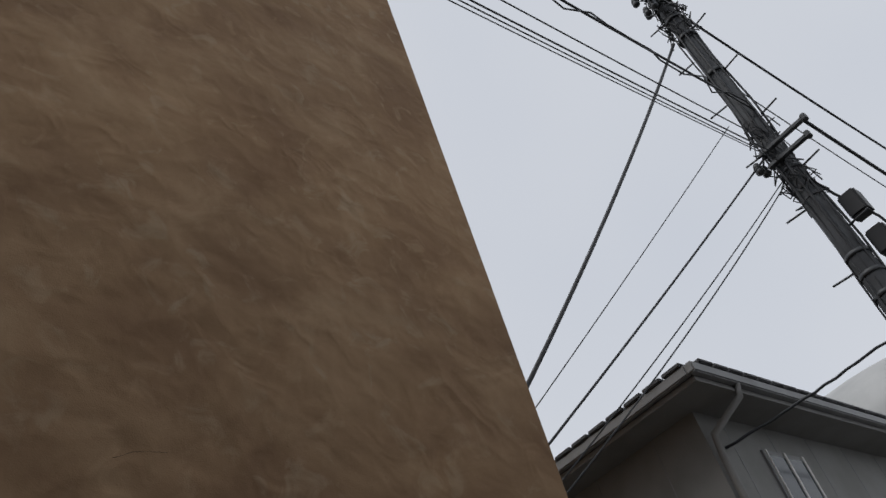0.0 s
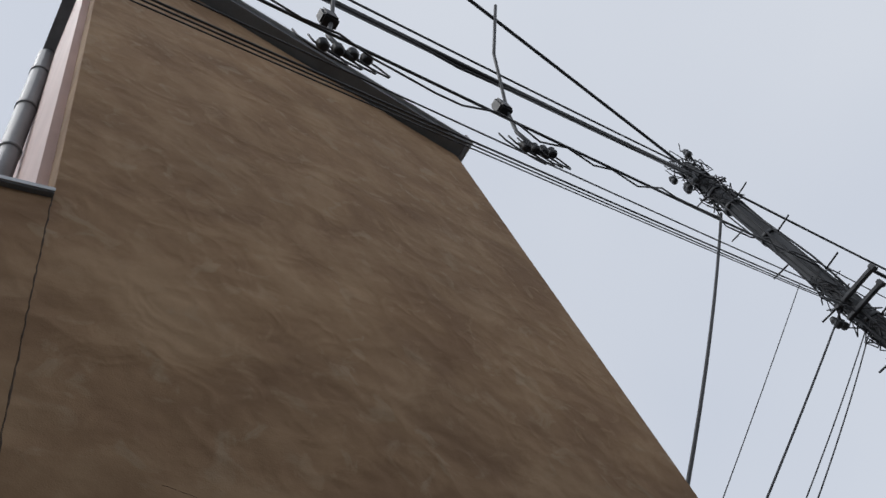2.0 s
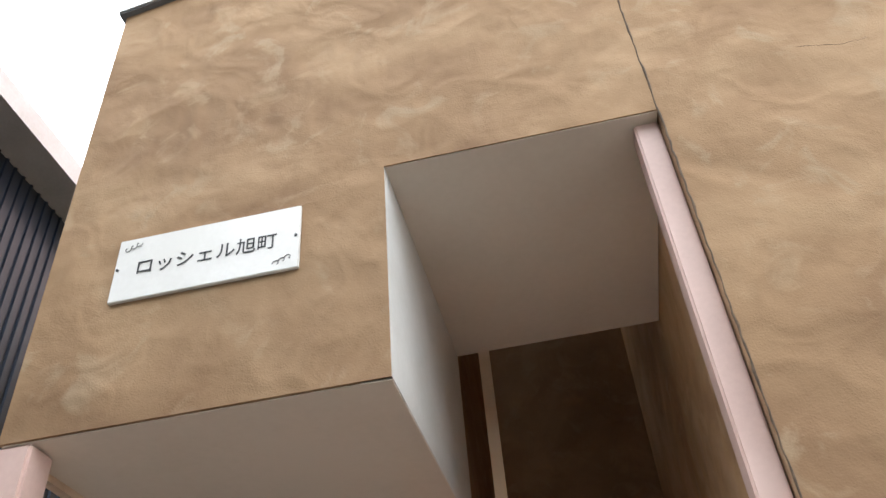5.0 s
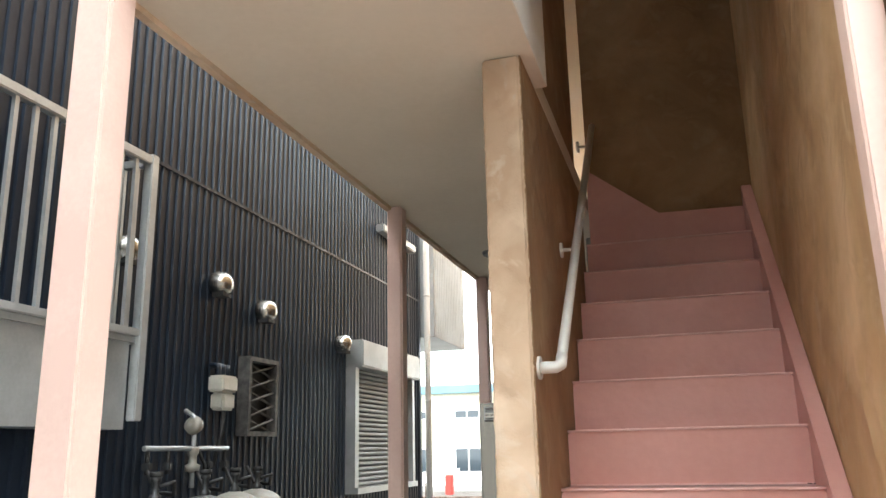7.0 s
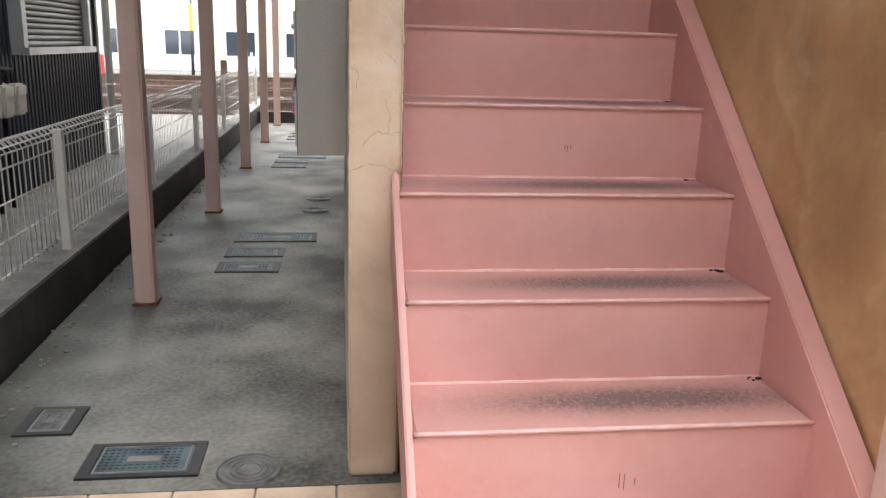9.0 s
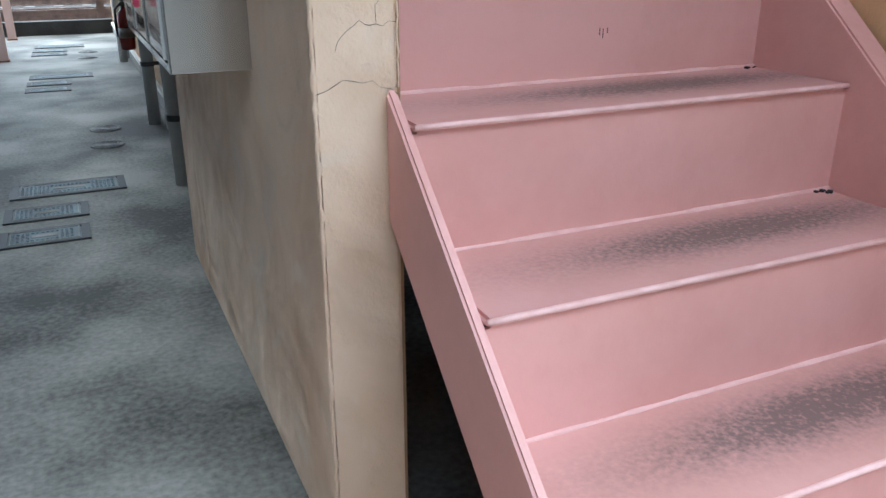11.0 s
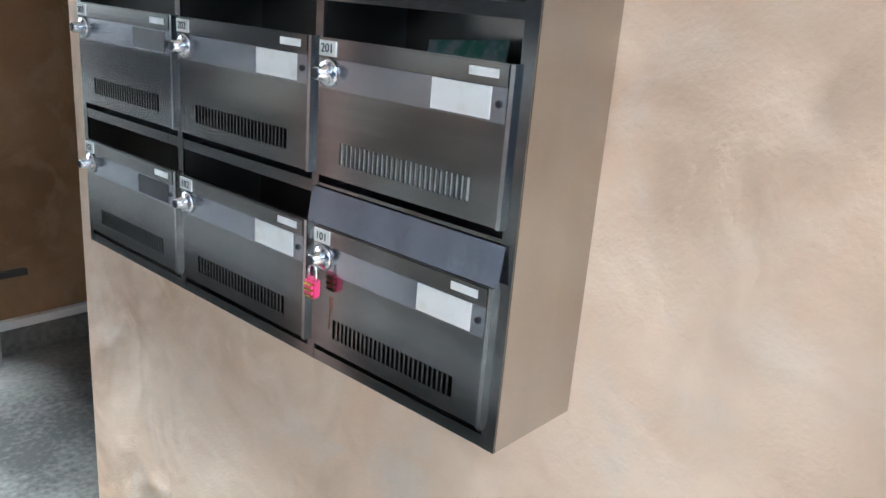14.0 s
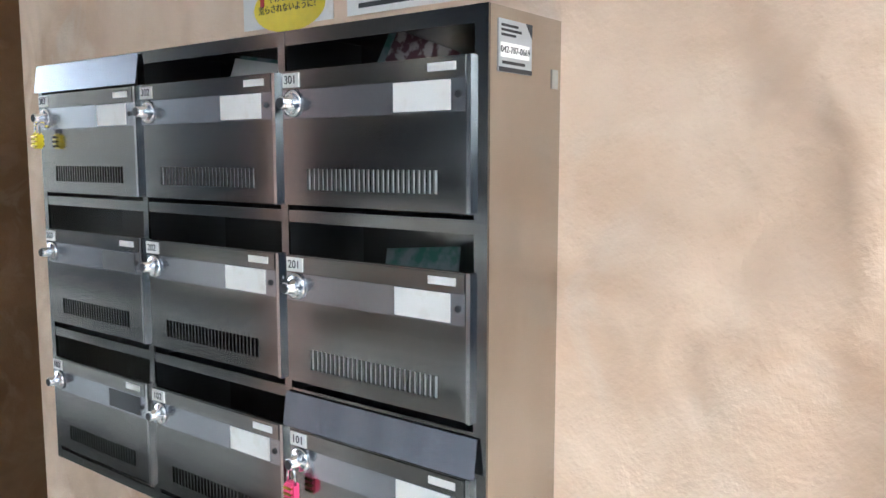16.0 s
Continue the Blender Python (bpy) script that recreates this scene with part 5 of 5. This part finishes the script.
def wire(name, a, b, r, sag, label, wobble=0.0, mat="cable", n=36):
    a, b = Vector(a), Vector(b)
    w = random.Random(len(name) + int(a.z * 100) + int(b.z * 10))
    pts = []
    for i in range(n + 1):
        f = i / n
        p = a.lerp(b, f)
        p.z -= sag * 4 * f * (1 - f)
        if wobble and 0 < i < n:
            p += Vector((0, (w.random() - 0.5) * wobble, (w.random() - 0.5) * wobble))
        pts.append(p)
    t = solid(name, tube(bmesh.new(), pts, r, 6), mat, label, "cable", "overhead cables")
    return t


thick = "thick black overhead cable from the utility pole"
thin = "thin black overhead wire from the utility pole"
# along the street, past the tall wall
wire("overhead_cable", (PX, PY, 10.35), (-12, 0.16, 9.2), 0.032, 0.9, thick)
wire("overhead_cable", (PX, PY, 10.28), (-12, 0.20, 9.1), 0.015, 0.85, thick, 0.05)
wire("overhead_cable", (PX, PY - 0.1, 10.2), (-12, 0.10, 9.15), 0.012, 0.75, thin)
wire("overhead_cable", (PX, PY, 10.6), (-12, -2.4, 10.6), 0.022, 0.2, thick)
wire("overhead_cable", (PX, PY - 0.1, 7.9), (-12, 0.16, 7.6), 0.013, 0.35, thin)
wire("overhead_cable", (PX, PY - 0.1, 7.85), (-12, 0.18, 7.58), 0.009, 0.38, "looping black wire lashed along the cable", 0.13, n=70)
wire("overhead_cable", (PX, PY, 7.45), (-12, 0.14, 6.9), 0.007, 0.45, thin)
wire("overhead_cable", (PX, PY, 7.2), (-12, 0.08, 5.8), 0.008, 0.35, thin)
wire("overhead_cable", (PX, PY, 7.1), (-12, 0.05, 5.6), 0.006, 0.35, thin)
wire("overhead_cable", (PX, PY, 7.05), (-12, 0.02, 5.45), 0.005, 0.4, thin)
# drops to the building
wire("drop_cable", (PX - 0.15, PY + 0.15, 9.5), (4.1, 2.62, 2.6), 0.020, 0.22, "black service drop cable to the stucco building")
wire("drop_cable", (PX - 0.15, PY + 0.1, 7.2), (4.1, 2.65, 2.75), 0.012, 0.05, "black service drop wire to the stucco building")
wire("drop_cable", (PX - 0.6, PY + 0.1, 7.5), (4.1, 2.64, 2.85), 0.005, 0.03, "thin drop wire to the stucco building")
wire("drop_cable", (PX - 0.1, PY + 0.1, 6.85), (4.1, 2.70, 2.55), 0.007, 0.10, "thin drop wire to the stucco building")
wire("drop_cable", (PX - 0.1, PY + 0.1, 6.80), (4.1, 2.72, 2.50), 0.007, 0.16, "thin drop wire to the stucco building")
# onward spans and house drop
wire("overhead_cable", (PX, PY - 0.1, 10.0), (24, -1.0, 9.4), 0.017, 0.5, thick)
wire("overhead_cable", (PX - 0.16, PY - 0.44, 7.26), (24, -1.0, 7.4), 0.02, 0.4, thick)
wire("overhead_cable", (PX, PY - 0.1, 6.7), (24, -1.2, 6.7), 0.016, 0.5, thin, 0.06)
wire("overhead_cable", (PX, PY, 8.7), (24, -0.6, 8.2), 0.008, 0.5, thin)
wire("house_drop", (9.0, 2.11, 4.83), (12.0, -1.9, 6.4), 0.016, 0.15, "black service drop cable to the grey house", 0.02)

# insulator sets strung on the span
for sx, dz in ((4.6, 0.0), (2.6, -0.1)):
    t = thing("span_fitting", (sx, -0.02, 8.6), "black clamp with looped jumper wires on the overhead cables", "fitting", "fittings on the span")
    part("clamp", boxes((sx - 0.08, sx + 0.08, -0.06, 0.06, 8.55 + dz, 8.75 + dz), bevel=0.02), "cable", t)
    part("hanger", tube(bmesh.new(), [(sx, 0, 7.5), (sx - 0.1, 0.02, 8.0), (sx + 0.05, 0, 8.6), (sx + 0.15, -0.3, 9.7), (sx + 0.25, -0.7, 10.5)], 0.02, 6), "cable", t)
    for k in range(4):
        z = 7.45 + k * 0.09
        part("insulator", lathe([(0.03, 0), (0.05, 0.03), (0.03, 0.06), (0.05, 0.09), (0.02, 0.12)], sx - 0.25 + 0.15 * k, 0.0, z, 10), "cable", t)
        part("jumper", tube(bmesh.new(), [(sx - 0.25 + 0.15 * k, 0, z + 0.1)] + [(sx - 0.25 + 0.15 * k + 0.22 * math.sin(i * 0.7), 0.03, z + 0.2 - 0.28 * math.sin(i * 0.45)) for i in range(8)], 0.009, 5), "cable", t)

# ---- grey house across the lane ----
house = thing("house", (12, 6, 0), "grey two-storey house with dark tiled hip roof", "house", kind="structure")
HX, HY = 8.72, 2.12
part("wall", boxes((HX, 18, HY, 12, -0.13, 5.25)), "siding", house)
for k in range(9):
    part("siding_joint", boxes((HX - 0.004, HX + 0.002, HY + 0.6 + k * 0.9, HY + 0.612 + k * 0.9, 0, 5.24)), "fascia", house)
    part("siding_joint", boxes((HX + 0.5 + k * 0.9, HX + 0.512 + k * 0.9, HY - 0.004, HY + 0.002, 0, 5.24)), "fascia", house)
part("soffit", boxes((8.22, 18.5, 1.66, 12.5, 5.24, 5.30)), "siding", house)
part("gutter", boxes((8.14, 18.6, 1.58, 1.67, 5.30, 5.42), (8.14, 8.22, 1.67, 12.6, 5.30, 5.42), bevel=0.015), "fascia", house)
bm = bmesh.new()
ap = [(8.2, 1.64, 5.40), (18.5, 1.64, 5.40), (18.5, 12.5, 5.40), (8.2, 12.5, 5.40), (13.2, 6.6, 7.4), (13.6, 7.4, 7.4)]
vs = [bm.verts.new(p) for p in ap]
for f in ((0, 1, 4), (1, 2, 5, 4), (2, 3, 5), (3, 0, 4, 5), (3, 2, 1, 0)):
    bm.faces.new([vs[i] for i in f])
rf = part("roof", bm, "roof", house)
for k in range(36):
    y = 1.7 + k * 0.28
    part("eave_tile", boxes((8.12, 8.42, y, y + 0.25, 5.42, 5.47), bevel=0.012), "roof", rf)
    x = 8.3 + k * 0.28
    part("eave_tile", boxes((x, x + 0.25, 1.56, 1.85, 5.42, 5.47), bevel=0.012), "roof", rf)
part("gutter_outlet", tube(bmesh.new(), [(8.95, 1.62, 5.34), (8.95, 1.66, 5.18), (8.78, 2.04, 4.92), (8.78, 2.06, 4.7), (8.78, 2.06, 0.0)], 0.04, 10), "siding", house, "grey downpipe with swan neck")
hw = part("window", boxes((9.74, 10.62, HY - 0.03, HY - 0.001, 3.7, 4.9)), "fascia", house)
part("pane", boxes((9.80, 10.16, HY - 0.034, HY - 0.03, 3.76, 4.84)), "glass", hw)
part("pane", boxes((10.20, 10.56, HY - 0.036, HY - 0.03, 3.76, 4.84)), "glass", hw)
part("frame", boxes((9.78, 9.80, HY - 0.05, HY - 0.03, 3.7, 4.9), (10.16, 10.20, HY - 0.05, HY - 0.03, 3.7, 4.9), (10.56, 10.60, HY - 0.05, HY - 0.03, 3.7, 4.9)), "white", hw)
hw = part("window", boxes((HX - 0.03, HX - 0.001, 5.0, 6.4, 3.3, 4.35)), "fascia", house)
part("pane", boxes((HX - 0.034, HX - 0.03, 5.06, 6.34, 3.36, 4.29)), "glass", hw)
tank = thing("storage_dome", (30, 6, 0), "pale domed roof rising behind the grey house", "building", kind="structure")
part("dome", lathe([(8.0, 0), (8.0, 9.6)] + [(8.0 * math.cos(a), 9.6 + 3.6 * math.sin(a)) for a in [i * 0.15 for i in range(1, 11)]], 33, 6.5, 0, 40), "dome", tank)

shrub = thing("conifer", (8.05, 3.0, -0.13), "small green conifer in front of the grey house", "tree")
part("trunk", tube(bmesh.new(), [(8.05, 3.0, -0.13), (8.03, 3.0, 2.0), (8.05, 3.0, 4.2)], [0.06, 0.04, 0.01], 8), "rust", shrub)
bm = bmesh.new()
for k in range(1400):
    h = rnd.random()
    z, a = 1.0 + 3.4 * h, rnd.random() * 6.28
    rr = (0.42 * (1 - h) + 0.05) * rnd.random() ** 0.5
    c = Vector((8.05 + rr * math.cos(a), 3.0 + rr * math.sin(a), z))
    d = Vector((math.cos(a), math.sin(a), 1.2 + rnd.random())).normalized() * (0.06 + 0.07 * rnd.random())
    s = Vector((rnd.random() - 0.5, rnd.random() - 0.5, rnd.random() - 0.5)) * 0.05
    bm.faces.new([bm.verts.new(c - s), bm.verts.new(c + s), bm.verts.new(c + d)])
part("crown", bm, "leaf", shrub)

# ---- railway and far buildings ----
structure("track_bed", boxes((-90, 90, 12.3, 34, -0.66, -0.42)), "gravel", "brown ballast of the railway", "ground")
for k, ty in enumerate((13.6, 14.67, 17.2, 18.27, 21.5, 22.57, 25.5, 26.57)):
    t = thing("rail", (0, ty, -0.42), "rusty railway rail on concrete sleepers", "rail", "railway rails")
    part("foot", boxes((-60, 60, ty - 0.06, ty + 0.06, -0.40, -0.38)), "railsteel", t)
    part("web", boxes((-60, 60, ty - 0.012, ty + 0.012, -0.38, -0.28)), "railsteel", t)
    part("head", boxes((-60, 60, ty - 0.033, ty + 0.033, -0.28, -0.24)), "railsteel", t)
sl = bmesh.new()
for ty in (14.13, 17.73, 22.0, 26.0):
    for k in range(90):
        box(sl, -27 + k * 0.6, -26.8 + k * 0.6, ty - 1.0, ty + 1.0, -0.43, -0.40)
tagged(new("sleepers", mesh_of(sl, "sleepers", "sleeper")), "concrete sleepers bedded in ballast", "sleeper", "", "stuff")
for k in range(9):
    x = -12 + k * 2.0
    t = thing("track_post", (x, 12.6, -0.42), "old brown track side fence post", "post", "posts by the track")
    part("post", boxes((x, x + 0.1, 12.6, 12.7, -0.42, 0.75), bevel=0.01), "railsteel", t)
    part("rail_stub", boxes((x, x + 2.0, 12.62, 12.66, 0.42, 0.50), (x, x + 2.0, 12.62, 12.66, 0.05, 0.12)), "railsteel", t)

far = thing("cream_building", (-4, 46, -0.62), "cream two-storey building with blue roof beyond the railway", "building", kind="structure")
part("wall", boxes((-40, 16, 44, 54, -0.62, 4.5)), "cream", far)
part("roof", boxes((-40.4, 16.4, 43.6, 54.4, 4.5, 4.95)), "blueroof", far)
part("plinth", boxes((-40, 16, 43.6, 43.99, -0.62, -0.1)), "white", far)
for k in range(16):
    x = -34 + k * 3.1
    for z0, z1, w2 in ((3.05, 3.55, 1.5), (0.1, 1.45, 1.6)):
        w3 = part("window", boxes((x, x + w2, 43.93, 43.995, z0, z1)), "white", far)
        part("pane", boxes((x + 0.06, x + w2 / 2 - 0.04, 43.91, 43.93, z0 + 0.06, z1 - 0.06)), "glass", w3)
        part("pane", boxes((x + w2 / 2 + 0.04, x + w2 - 0.06, 43.91, 43.93, z0 + 0.06, z1 - 0.06)), "glass", w3)
fence2 = thing("far_fence", (-4, 36, -0.62), "low pale fence along the far side of the railway", "fence")
part("board", boxes((-40, 30, 36.0, 36.06, -0.3, 0.1)), "white", fence2)
for k in range(24):
    part("post", boxes((-40 + k * 3, -39.9 + k * 3, 36.06, 36.14, -0.62, 0.5)), "alu", fence2)
sig = thing("track_signal_mast", (-5.2, 30, -0.5), "grey mast with yellow bands beside the railway", "mast")
part("mast", tube(bmesh.new(), [(-5.4, 30, -0.5), (-5.4, 30, 2.6)], 0.06, 8), "galv", sig)
part("marker", boxes((-5.45, -5.35, 29.9, 29.95, 1.3, 2.2)), "yellow", sig)
redbox = solid("red_box", boxes((-9.1, -8.8, 31, 31.3, -0.42, 0.35), bevel=0.03), "red", "bright red metal trackside box", "box")

# ---- entrance tiles ----
tile_mesh = None
floor_e = bpy.data.objects["floor_entrance"]
for i in range(10):
    for j in range(8):
        x, y = -1.16 + i * 0.2, -0.338 + j * 0.2
        if tile_mesh is None:
            bm = bmesh.new()
            box(bm, 0.003, 0.197, 0.003, 0.197, -0.01, 0.0, bevel=0.0015)
            tile_mesh = mesh_of(bm, "tile", "tile")
        ob = new("tile", tile_mesh)
        ob.location = (x, y, 0.0)
        ob.parent = floor_e

# unseen wall, added to keep low sky light off the street front
structure("wall_opposite", boxes((-14, 7, -6.3, -6.0, -0.4, 6.5)), "siding", "unseen plain grey wall added across the street to block low sky light", "wall")
